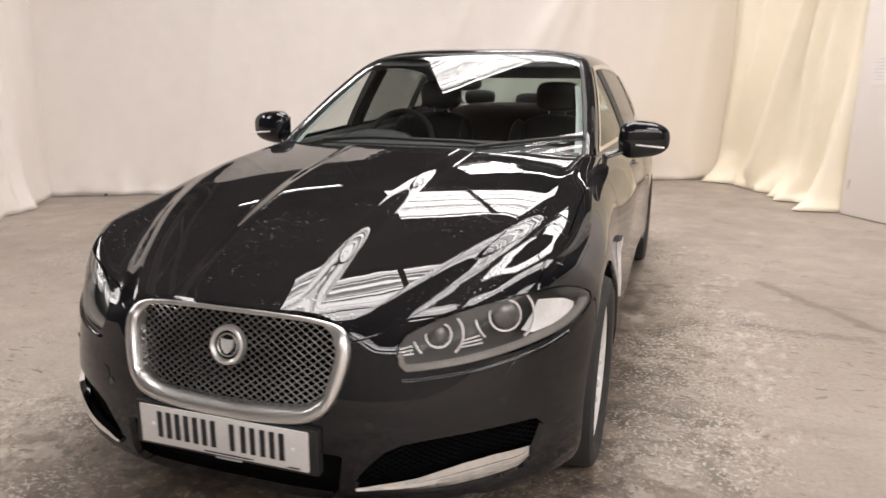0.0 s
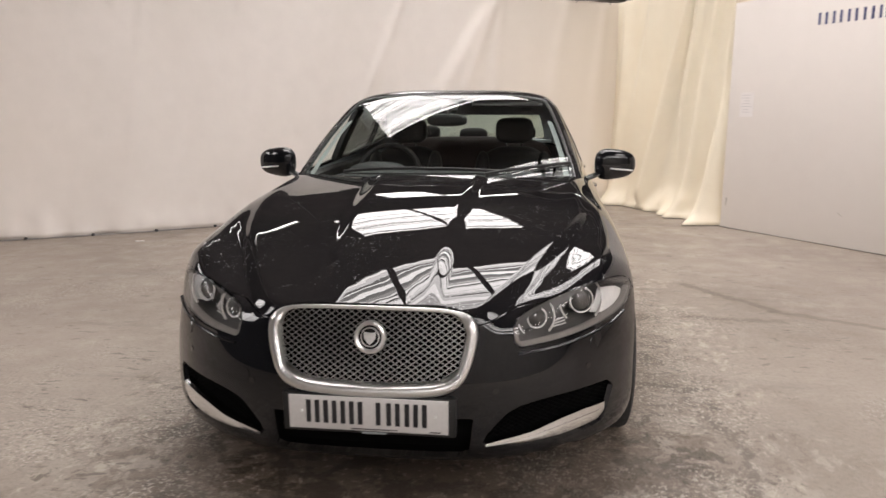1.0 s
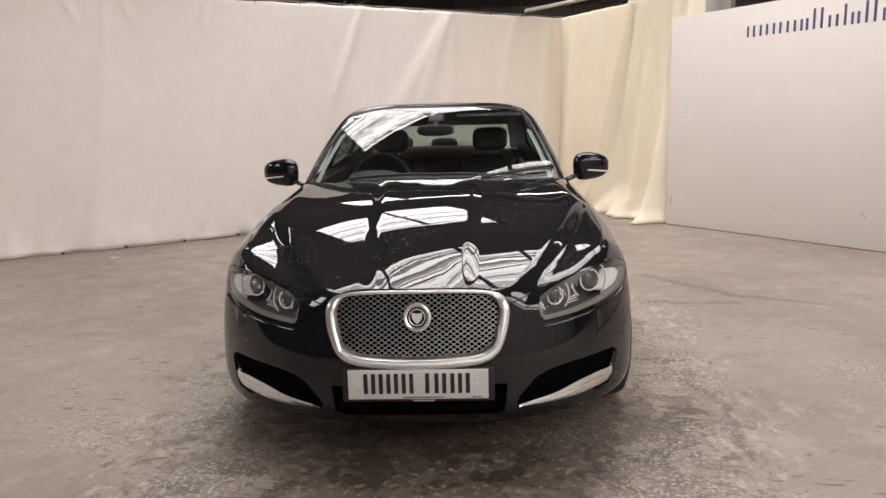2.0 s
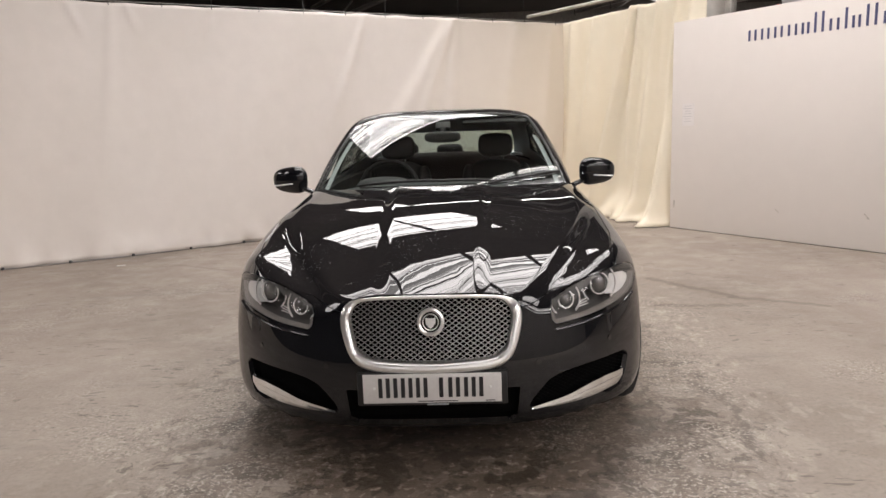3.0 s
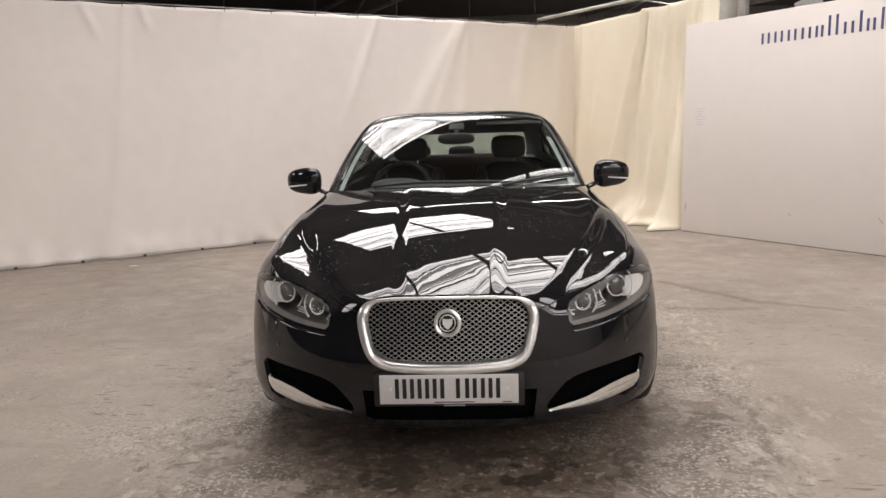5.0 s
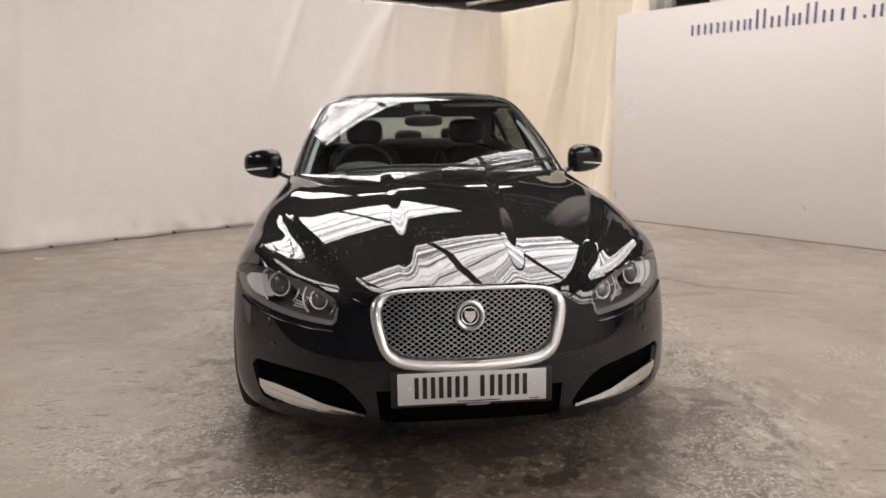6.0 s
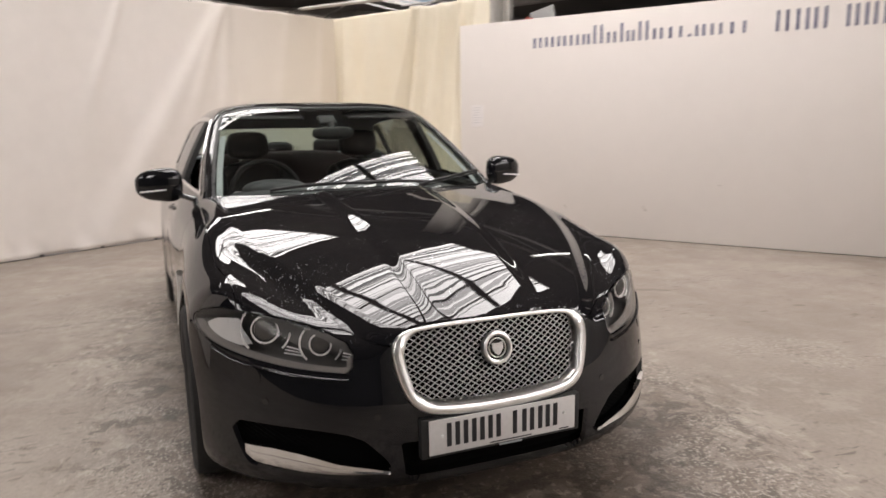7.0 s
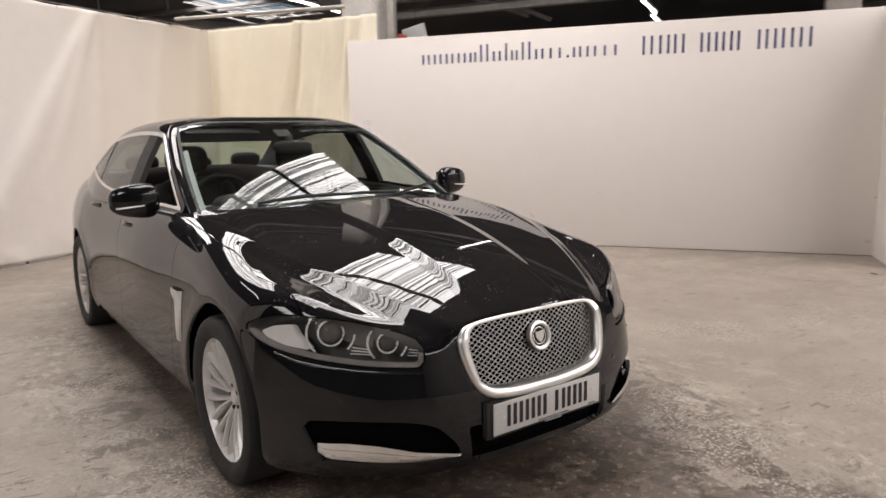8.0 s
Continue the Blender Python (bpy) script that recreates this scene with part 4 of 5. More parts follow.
for depth, push in ((-0.006, 0.012), (0.0, -0.009), (0.14, -0.0155), (0.45, -0.0165), (0.78, -0.015), (0.93, -0.009), (1.0, 0.010), (1.0, 0.03)):
    row = []
    for i, (x, z) in enumerate(outline):
        ax, az = outline[i - 1]
        bx, bz = outline[(i + 1) % len(outline)]
        d = math.hypot(bx - ax, bz - az)
        nx, nz = (bz - az) / d, -(bx - ax) / d
        wide = 0.012 + 0.025 * float(step(0.26, 0.335, abs(x))) + 0.024 * float(step(0.50, 0.44, z)) * float(step(0.34, 0.28, abs(x)))
        x2, z2 = x + nx * wide * -depth * -1, z + nz * wide * -depth * -1
        proud = 0.15 + 0.85 * float(step(0.694, 0.650, z))
        row.append(bm.verts.new((x2, float(nose(x2, z2)) + push * proud, z2)))
    loops.append(row)
for a, b in zip(loops, loops[1:]):
    for i in range(len(a)):
        bm.faces.new((a[i], a[(i + 1) % len(a)], b[(i + 1) % len(a)], b[i]))
bmesh.ops.recalc_face_normals(bm, faces=bm.faces)
grille_ob = part("grille", bm, SATIN, car, "bright metal grille surround", 60)
bm = bmesh.new()
for way in (1, -1):
    for i in range(-40, 41):
        c = 0.555 + i * 0.0186
        run = []
        for k in range(69):
            x = -0.34 + 0.01 * k
            z = c + way * 0.70 * x
            if grille_out(np.array(x), np.array(z)) > 0.012:
                run.append((x, float(nose(x, z)) + 0.016, z))
        if len(run) > 2:
            tube(bm, run, 0.0014, 6)
part("mesh_insert", bm, WIRE, grille_ob, "woven bright wire mesh")
tagged(grille_ob.children[0], kind="stuff")
face = Matrix.Translation((0, 0.052, 0.603)) @ Matrix.Rotation(radians(-12), 4, "X")
bm = bmesh.new()
lathe(bm, [(0.036, 0.006), (0.038, -0.004), (0.044, -0.007), (0.050, -0.005), (0.0515, 0.012)], Vector((0, 0, 0)), 1, 48)
bm.transform(face @ Matrix.Rotation(radians(90), 4, "Z") @ Matrix.Diagonal((1, 1, 1.04, 1)))
badge = part("badge", bm, SATIN, grille_ob, "round bright badge with a plain shield")
bm = bmesh.new()
bmesh.ops.create_cone(bm, cap_ends=True, segments=40, radius1=0.039, radius2=0.039, depth=0.02, matrix=face @ pose(0, 0.012, 0, 90))
part("badge_disc", bm, GLOSSBLACK, grille_ob, "dark badge disc")
bm = bmesh.new()
tube(bm, [face @ Vector((0.029 * math.cos(t), 0.001, 0.030 * math.sin(t))) for t in np.linspace(0, 2 * math.pi, 40, endpoint=False)], 0.0022, 8, True)
part("badge_ring", bm, SATIN, grille_ob)
bm = bmesh.new()
front = [bm.verts.new(face @ Vector((x, -0.004, z))) for x, z in ((-0.019, 0.017), (-0.007, 0.014), (0.007, 0.014), (0.019, 0.017), (0.018, -0.004), (0.009, -0.017), (0, -0.024), (-0.009, -0.017), (-0.018, -0.004))]
made = bmesh.ops.extrude_face_region(bm, geom=[bm.faces.new(front)])
bmesh.ops.translate(bm, verts=[v for v in made["geom"] if isinstance(v, bmesh.types.BMVert)], vec=face.to_3x3() @ Vector((0, 0.008, 0)))
bmesh.ops.recalc_face_normals(bm, faces=bm.faces)
part("badge_shield", bm, ALLOY, grille_ob)
bm = bmesh.new()
box(bm, 0.70, 0.02, 0.46, pose(0, 0.20, 0.43))
part("radiator", bm, VOID, car, "black radiator behind the mesh")

# lower openings and their bright blades
inner_face = upper.clip(lambda x, y, z: 0.6 - y)
inner = upper.clip(every(lambda x, y, z: np.where(z < 0.5, 1.0, -1.0), lambda x, y, z: 0.7 - y))
inner.clip(lambda x, y, z: mouth(x, y, z) + 0.01).both().moved(-0.045).put("lower_grille", VOID, car, "black lower intake", -0.04)
for half in (1, -1):
    def put(skin, *args, **kw):
        return (skin if half > 0 else skin.other()).put(*args, **kw)

    put(inner.clip(lambda x, y, z: intake(x, y, z) + 0.01).moved(-0.05), "side_intake", VOID, car, "black mesh side intake", depth=-0.045)
    bm = bmesh.new()
    rows = []
    for k in range(41):
        x = 0.372 + 0.392 * k / 40
        zt = float(np.interp(x, [0.352, 0.40, 0.46, 0.52, 0.57, 0.62, 0.69, 0.764], [0.268, 0.276, 0.286, 0.297, 0.312, 0.324, 0.331, 0.325]))
        zb = float(np.interp(x, [0.352, 0.45, 0.60, 0.74, 0.764], [0.258, 0.257, 0.260, 0.268, 0.290]))
        row = []
        for q, out in ((0, -0.016), (0.04, 0.0), (0.30, 0.006), (0.55, 0.004), (0.62, 0.0075), (0.96, 0.006), (1, -0.016)):
            z = zb + (zt - zb) * q
            row.append(bm.verts.new((half * x, float(nose(x, z)) - out - 0.006 * float(step(0.44, 0.37, x)), z)))
        rows.append(row)
    for a, b in zip(rows, rows[1:]):
        for i in range(6):
            bm.faces.new((a[i], b[i], b[i + 1], a[i + 1]))
    bm.faces.new(rows[0]), bm.faces.new(rows[-1])
    bmesh.ops.recalc_face_normals(bm, faces=bm.faces)
    part("intake_blade", bm, CHROME, car, "bright metal intake blade", 30)
    bm = bmesh.new()
    for i in range(-24, 24):
        for way in (1, -1):
            run = []
            for k in range(50):
                x = 0.34 + 0.01 * k
                z = 0.32 + i * 0.014 + way * 0.6 * (x - 0.57)
                if intake_out(np.array(x), np.array(z)) > 0.006 and blade_out(np.array(x), np.array(z)) < 0:
                    run.append((half * x, float(nose(x, z)) + 0.034, z))
            if len(run) > 2:
                tube(bm, run, 0.0018, 3)
    tagged(part("intake_mesh", bm, VOID, car), kind="stuff")

# headlights
for half in (1, -1):
    def put(skin, *args, **kw):
        return (skin if half > 0 else skin.other()).put(*args, **kw)

    zone = upper.clip(less(lamp, 0.002))
    light = put(zone.moved(-0.115), "headlight", LAMP_GREY, car, "clear headlight with two projectors and bright crescents", depth=-0.110)
    put(zone, "lens", LENS, light, "clear cover", depth=0.004, shadow=False)
    put(zone.clip(lambda x, y, z: np.minimum(0.016 - lamp(x, y, z), 0.02 - (z - 0.60 - 0.06 * (x + y - 0.6)))).moved(-0.012), "lamp_rim", LAMP_RIM, light, depth=0.02)
    put(zone.clip(lambda x, y, z: poly_f([(1.000, 0.664), (0.935, 0.692), (0.868, 0.702), (0.845, 0.668), (0.785, 0.619), (0.88, 0.629), (0.95, 0.645)])((x + y) / math.sqrt(2), z)).moved(-0.030), "reflector", REFLECTOR, light, "pale side reflector", depth=0.04)
    turn = Matrix.Rotation(radians(half * 24), 4, "Z") @ Matrix.Rotation(radians(-6), 4, "X")
    for cx, cy, cz, r, arms in ((0.672, 0.350, 0.669, 0.038, 0.080), (0.521, 0.238, 0.633, 0.030, 0.066)):
        at = Matrix.Translation((half * cx, cy, cz)) @ turn
        bm = bmesh.new()
        tube(bm, [at @ Vector((r * 1.12 * math.cos(t), -0.012, r * 1.12 * math.sin(t))) for t in np.linspace(0, 2 * math.pi, 40, endpoint=False)], 0.0030, 6, True)
        part("ring", bm, REFLECTOR, light)
        bm = bmesh.new()
        blob(bm, (0, 0, 0), r, 0.022, r, 2.0, 24)
        bm.transform(at)
        part("projector", bm, BULB, light, "dark glass projector")
        bm = bmesh.new()
        bmesh.ops.create_cone(bm, cap_ends=True, segments=32, radius1=r * 1.25, radius2=r * 1.05, depth=0.05, matrix=at @ pose(0, 0.035, 0, 90))
        part("lamp_cup", bm, LAMP_GREY, light)
        for s in (1, -1):
            bm = bmesh.new()
            pts = []
            for t in np.linspace(-48, 42, 22):
                p = at @ Vector((s * arms * math.cos(radians(t)), -0.006, arms * math.sin(radians(t))))
                q = (abs(p.x) + p.y) / math.sqrt(2)
                if lamp_out(np.array(q - 0.045), np.array(p.z)) > 0.004:
                    pts.append(p)
            if len(pts) > 3:
                tube(bm, pts, 0.0055, 6, False, 0.6)
                part("crescent", bm, REFLECTOR, light)
            bm.free() if bm.is_valid else None
    for k in range(3):
        bm = bmesh.new()
        rod(bm, (half * (0.572 + 0.004 * k), 0.258, 0.594 + 0.010 * k), (half * (0.624 - 0.004 * k), 0.305, 0.597 + 0.010 * k), 0.0026, seg=6)
        part("fin", bm, REFLECTOR, light)
        bm = bmesh.new()
        rod(bm, (half * (0.432 + 0.004 * k), 0.170, 0.585 + 0.010 * k), (half * (0.468 - 0.003 * k), 0.195, 0.587 + 0.010 * k), 0.0024, seg=6)
        part("fin", bm, REFLECTOR, light)
    # bright line under the lamp
    bm = bmesh.new()
    pts = []
    for k in range(30):
        q = 0.405 + 0.50 * k / 29                         # along the lamp, inner end first
        z = float(np.interp(q, [0.385, 0.41, 0.60, 0.81, 0.905], [0.556, 0.549, 0.562, 0.583, 0.606]))
        lo, hi = 0.2, 0.93
        for _ in range(30):
            x = (lo + hi) / 2
            if (x + float(nose(x, z))) / math.sqrt(2) < q:
                lo = x
            else:
                hi = x
        pts.append((half * x, float(nose(x, z)) + 0.002, z))
    tube(bm, pts, 0.009, 10, False, 0.6)
    part("lamp_lip", bm, PAINT, car)

# washer covers, parking sensors and towing eye cover
for half in (1, -1):
    def put(skin, *args, **kw):
        return (skin if half > 0 else skin.other()).put(*args, **kw)

    put(inner_face.clip(front_only(poly_f(oval([(0.762, 0.572), (0.708, 0.566), (0.706, 0.516), (0.760, 0.522)], 1)))).moved(0.0022), "washer_cover", PAINT, car, depth=0.004)
    for sx, sz in ((0.70, 0.47), (0.40, 0.44)):
        bm = bmesh.new()
        y = float(nose(sx, sz))
        tilt = Vector((half * (float(nose(sx + 0.01, sz)) - y) / 0.01, -1, 0)).normalized()
        at = Vector((half * sx, y, sz))
        rod(bm, at - tilt * 0.008, at + tilt * 0.0012, 0.011, seg=20)
        part("parking_sensor", bm, GLOSSBLACK, car)
put_cover = inner_face.clip(lambda x, y, z: np.where(y < 0.3, 0.024 - np.hypot(x - 0.435, z - 0.455), -1.0)).moved(0.0018).other()
put_cover.put("towing_eye_cover", PAINT, car, "", 0.004)

# number plate: plain bars stand for its characters
bm = bmesh.new()
box(bm, 0.514, 0.006, 0.112, pose(0, 0.001, 0.365), 0.002)
plate = part("number_plate", bm, PLATE_WHITE, car, "white front number plate with plain black bars")
x = -0.200
for k, w in enumerate((0.044, 0.044, 0.016, 0.044, 0, 0.050, 0.046, 0.044)):
    if not w:
        x += 0.030
        continue
    for q in ((x + w / 2,) if w < 0.02 else (x + 0.008, x + w - 0.008)):
        bm = bmesh.new()
        box(bm, 0.015, 0.002, 0.076, pose(q, -0.0028, 0.369))
        part("plate_bar", bm, INK, plate)
    x += w + 0.012
for px, wide in ((0.02, 0.15), (0.215, 0.035)):
    bm = bmesh.new()
    box(bm, wide, 0.002, 0.003, pose(px, -0.0028, 0.316))
    part("maker_line", bm, INK, plate)
for px in (-0.215, 0.215):
    bm = bmesh.new()
    bmesh.ops.create_cone(bm, cap_ends=True, segments=14, radius1=0.006, radius2=0.004, depth=0.004, matrix=pose(px, -0.003, 0.368, 90))
    part("screw_cap", bm, TUBE_BODY, plate)
bm = bmesh.new()
box(bm, 0.56, 0.03, 0.13, pose(0, 0.022, 0.36), 0.006)
part("plate_holder", bm, BLACK, car)
bm = bmesh.new()
box(bm, 0.08, 0.004, 0.006, pose(0.02, -0.001, 0.303), 0.001)
part("dealer_strip", bm, TRIM_GREY, car)


# wheels
def wheel(x, y, half):
    c = (half * x, y, HUB_Z)
    bm = bmesh.new()
    lathe(bm, [(0.236, -0.10), (0.262, -0.118), (0.294, -0.122), (0.315, -0.112), (0.325, -0.09), (0.326, 0), (0.325, 0.09), (0.315, 0.112), (0.294, 0.122), (0.262, 0.118), (0.240, 0.104), (0.236, 0.09)], c, half, 72)
    tyre = part("wheel", bm, RUBBER, car, "silver multi-spoke alloy wheel with black tyre")
    bm = bmesh.new()
    lathe(bm, [(0.220, 0.072), (0.226, 0.085), (0.238, 0.100), (0.249, 0.108), (0.252, 0.104), (0.246, 0.085)], c, half, 72)
    part("rim", bm, ALLOY, tyre)
    bm = bmesh.new()
    lathe(bm, [(0.205, -0.10), (0.213, 0.02), (0.217, 0.072)], c, half, 72)
    part("barrel", bm, ALLOY, tyre, "silver inner barrel")
    for k in range(20):
        bm = bmesh.new()
        a = 2 * math.pi * (k // 2 + 0.3) / 10 + (0.055 if k % 2 else -0.055)
        lean = 0.13 if k % 2 else -0.13
        pts = []
        for r, w, h, dz in ((0.040, 0.011, 0.024, 0.052), (0.09, 0.0095, 0.026, 0.066), (0.15, 0.0115, 0.028, 0.080), (0.229, 0.019, 0.026, 0.092)):
            t = a + lean * (r - 0.04) / 0.19
            u, v = Vector((0, math.cos(t), math.sin(t))), Vector((0, -math.sin(t), math.cos(t)))
            pts.append([u * r + v * (s * w) + Vector((half * (dz - q), 0, 0)) for s, q in ((1, 0.012), (0.45, 0), (-0.45, 0), (-1, 0.012), (-0.7, h + 0.01), (0.7, h + 0.01))])
        rings = [[bm.verts.new(Vector(c) + p) for p in row] for row in pts]
        for ra, rb in zip(rings, rings[1:]):
            for i in range(6):
                bm.faces.new((ra[i], ra[(i + 1) % 6], rb[(i + 1) % 6], rb[i]))
        bm.faces.new(rings[0]), bm.faces.new(rings[-1][::-1])
        bmesh.ops.recalc_face_normals(bm, faces=bm.faces)
        part("spoke", bm, ALLOY, tyre, angle=30)
    bm = bmesh.new()
    lathe(bm, [(0.001, 0.062), (0.022, 0.061), (0.028, 0.056), (0.030, 0.048), (0.060, 0.045), (0.066, 0.036), (0.066, 0.0)], c, half, 40)
    part("hub", bm, ALLOY, tyre)
    for k in range(5):
        a = 2 * math.pi * k / 5
        bm = bmesh.new()
        p = Vector(c) + Vector((half * 0.046, 0.047 * math.cos(a), 0.047 * math.sin(a)))
        rod(bm, p, p + Vector((half * 0.012, 0, 0)), 0.008, seg=6)
        part("wheel_nut", bm, STEEL_DARK, tyre)
    bm = bmesh.new()
    lathe(bm, [(0.06, 0.0), (0.165, 0.0), (0.165, -0.028), (0.06, -0.028)], c, half, 48)
    part("brake_disc", bm, STEEL_GREY, tyre)
    bm = bmesh.new()
    lathe(bm, [(0.001, -0.06), (0.21, -0.06)], c, half, 32)
    part("wheel_back", bm, BLACK, tyre)


for half in (1, -1):
    for x, y in ((0.785, AXLE_F), (0.80, AXLE_R)):
        wheel(x, y, half)
        bm = bmesh.new()
        edge = 0.84 if y < 2 else 0.885
        lathe(bm, [(0.372, edge - 0.002), (0.384, edge - 0.02), (0.384, 0.52), (0.0, 0.52)], (0, y, HUB_Z), half, 40, (-24, 204))
        part("arch_liner", bm, BLACK, car)

# door mirrors
for half in (1, -1):
    bm = bmesh.new()
    blob(bm, (half * 0.936, 1.835, 1.028), 0.109, 0.068, 0.079, 2.9, 32, lambda p: Vector((p.x, p.y * (1 - 0.35 * max(0, half * p.x / 0.1)) + 0.02 * half * p.x / 0.1, p.z * (1 - 0.16 * half * p.x / 0.1) + 0.05 * abs(p.x) * (p.x * half < 0) * -0.4)))
    mirror = part("door_mirror", bm, PAINT, car, "black door mirror with a silver repeater strip")
    bm = bmesh.new()
    pts = [(half * (0.905 + 0.013 * k), 1.835 - 0.068 * (1 - (max(0, (0.013 * k - 0.03)) / 0.112) ** 2.6 * 0.62) - 0.001 + 0.010 * k / 9, 1.008 - 0.0012 * k) for k in range(10)]
    tube(bm, pts, 0.007, 8, False, 0.6)
    part("repeater", bm, REFLECTOR, mirror, "silver repeater strip")
    bm = bmesh.new()
    box(bm, 0.15, 0.004, 0.095, pose(half * 0.934, 1.894, 1.03), 0.001)
    part("mirror_glass", bm, CHROME, mirror)
    bm = bmesh.new()
    tube(bm, [(half * 0.775, 1.735, 0.955), (half * 0.815, 1.765, 0.968), (half * 0.865, 1.81, 0.985), (half * 0.91, 1.84, 1.0)], 0.024, 12, False, 0.55)
    part("mirror_arm", bm, GLOSSBLACK, mirror)

# door handles and wing vents
for half in (1, -1):
    for y in (2.36, 3.28):
        z = 0.862 + 0.045 * (y - 2.4)
        w = float(side(np.array(y), np.array(z)))
        bm = bmesh.new()
        tube(bm, [(half * (w - 0.016 + 0.028 * math.sin(math.pi * k / 8)), y - 0.10 + 0.025 * k, z + 0.004 * math.sin(math.pi * k / 8)) for k in range(9)], 0.016, 10, False, 0.8)
        part("door_handle", bm, GLOSSBLACK, DOORS[half, y < 3])
    bm = bmesh.new()
    rows = []
    for k in range(9):
        z = 0.455 + 0.027 * k
        y = 1.315 + 0.05 * (z - 0.45)
        cap = 1.0 if k > 6 else 0.0                        # a bar caps the blade
        wide = 0.052 + 0.26 * max(0, z - 0.455) + 0.030 * cap
        row = []
        for q, out in ((0, 0.001), (0.12, 0.010 + 0.006 * cap), (0.9, 0.010 + 0.006 * cap), (1.0, 0.001)):
            yy = y + wide * q
            row.append(bm.verts.new((half * (float(side(np.array(yy), np.array(z))) + out), yy, z)))
        rows.append(row)
    for a, b in zip(rows, rows[1:]):
        for i in range(3):
            f = (a[i], a[i + 1], b[i + 1], b[i])
            bm.faces.new(f if half < 0 else f[::-1])
    bmesh.ops.recalc_face_normals(bm, faces=bm.faces)
    part("wing_vent", bm, ALLOY, car, "bright metal side vent blade")

# sun visors folded up under the headlining
for x in (-0.34, 0.34):
    bm = bmesh.new()
    box(bm, 0.42, 0.15, 0.014, pose(x, 2.32, 1.352, 12, 0, 0), 0.006)
    part("sun_visor", bm, LEATHER, car, "dark sun visor")

# wipers
for pts in ([(-0.46, 1.500), (-0.25, 1.486), (0.0, 1.470), (0.33, 1.480)], [(0.27, 1.452), (0.455, 1.535), (0.555, 1.588), (0.69, 1.664)]):
    bm = bmesh.new()
    run = []
    for k in range(16):
        t = k / 15 * (len(pts) - 1)
        i = min(int(t), len(pts) - 2)
        x, y = [pts[i][q] * (1 - t + i) + pts[i + 1][q] * (t - i) for q in (0, 1)]
        u = (y - 1.42 - 0.18 * (abs(x) / 0.74) ** 2.2) / 1.87
        run.append((x, y - 0.008, 0.98 + u + 0.016))
    tube(bm, run, 0.0065, 8, False, 1.2)
    arm = part("wiper", bm, BLACK, car, "black wiper parked on the windscreen")
    bm = bmesh.new()
    a, b = Vector(run[0]), Vector(run[-1])
    tube(bm, [a + Vector((0, 0.004, -0.012)), (a + b) / 2 + Vector((0, 0.004, -0.012)), b + Vector((0, 0.004, -0.012))], 0.004, 6)
    part("blade", bm, RUBBER, arm)
bm = bmesh.new()
rows = []
for x in np.linspace(-0.74, 0.74, 33):
    c = float(cowl(abs(x)))
    zt = float(hood_top(np.array(x), np.array(c)))
    rows.append([bm.verts.new((x, c + dy, zt + dz)) for dy, dz in ((0.002, -0.012), (0.02, -0.045), (0.07, -0.050), (0.12, -0.030))])
for a, b in zip(rows, rows[1:]):
    for i in range(3):
        bm.faces.new((a[i], b[i], b[i + 1], a[i + 1]))
part("scuttle", bm, BLACK, car, "black scuttle panel")

# cabin
bm = bmesh.new()
box(bm, 1.42, 2.9, 0.04, pose(0, 3.0, 0.30))
part("cabin_floor", bm, BLACK, car)
bm = bmesh.new()
blob(bm, (0, 1.80, 0.80), 0.70, 0.28, 0.19, 4.0, 48)
dash = part("dashboard", bm, DASH, car, "black dashboard")
bm = bmesh.new()
blob(bm, (-0.37, 1.90, 0.965), 0.17, 0.13, 0.06, 2.4, 28)
part("instrument_hood", bm, DASH, dash)
bm = bmesh.new()
box(bm, 1.20, 0.02, 0.05, pose(0, 2.075, 0.86), 0.006)
part("dash_veneer", bm, WOOD, dash)
at = Matrix.Translation((-0.37, 2.20, 0.93)) @ Matrix.Rotation(radians(-24), 4, "X")
bm = bmesh.new()
tube(bm, [at @ Vector((0.188 * math.cos(t), 0, 0.188 * math.sin(t))) for t in np.linspace(0, 2 * math.pi, 56, endpoint=False)], 0.015, 10, True)
wheel_ob = part("steering_wheel", bm, LEATHER, car, "black leather steering wheel")
bm = bmesh.new()
blob(bm, (0, 0, 0), 0.075, 0.03, 0.065, 2.6, 20)
bm.transform(at)
part("airbag_pad", bm, LEATHER, wheel_ob)
for a in (0, 180, 270):
    bm = bmesh.new()
    d = Vector((math.cos(radians(a)), 0, math.sin(radians(a))))
    rod(bm, at @ (d * 0.05), at @ (d * 0.185), 0.016, 0.012, 8)
    part("wheel_spoke", bm, SATIN, wheel_ob)
bm = bmesh.new()
blob(bm, (0, 2.10, 1.255), 0.118, 0.03, 0.036, 3.0, 24)
rear_mirror = part("rear_view_mirror", bm, BLACK, car)
bm = bmesh.new()
rod(bm, (0, 2.11, 1.255), (0, 2.15, 1.31), 0.016, 0.020)
box(bm, 0.10, 0.10, 0.03, pose(0, 2.235, 1.325, 26), 0.012)
part("mirror_stem", bm, BLACK, rear_mirror)


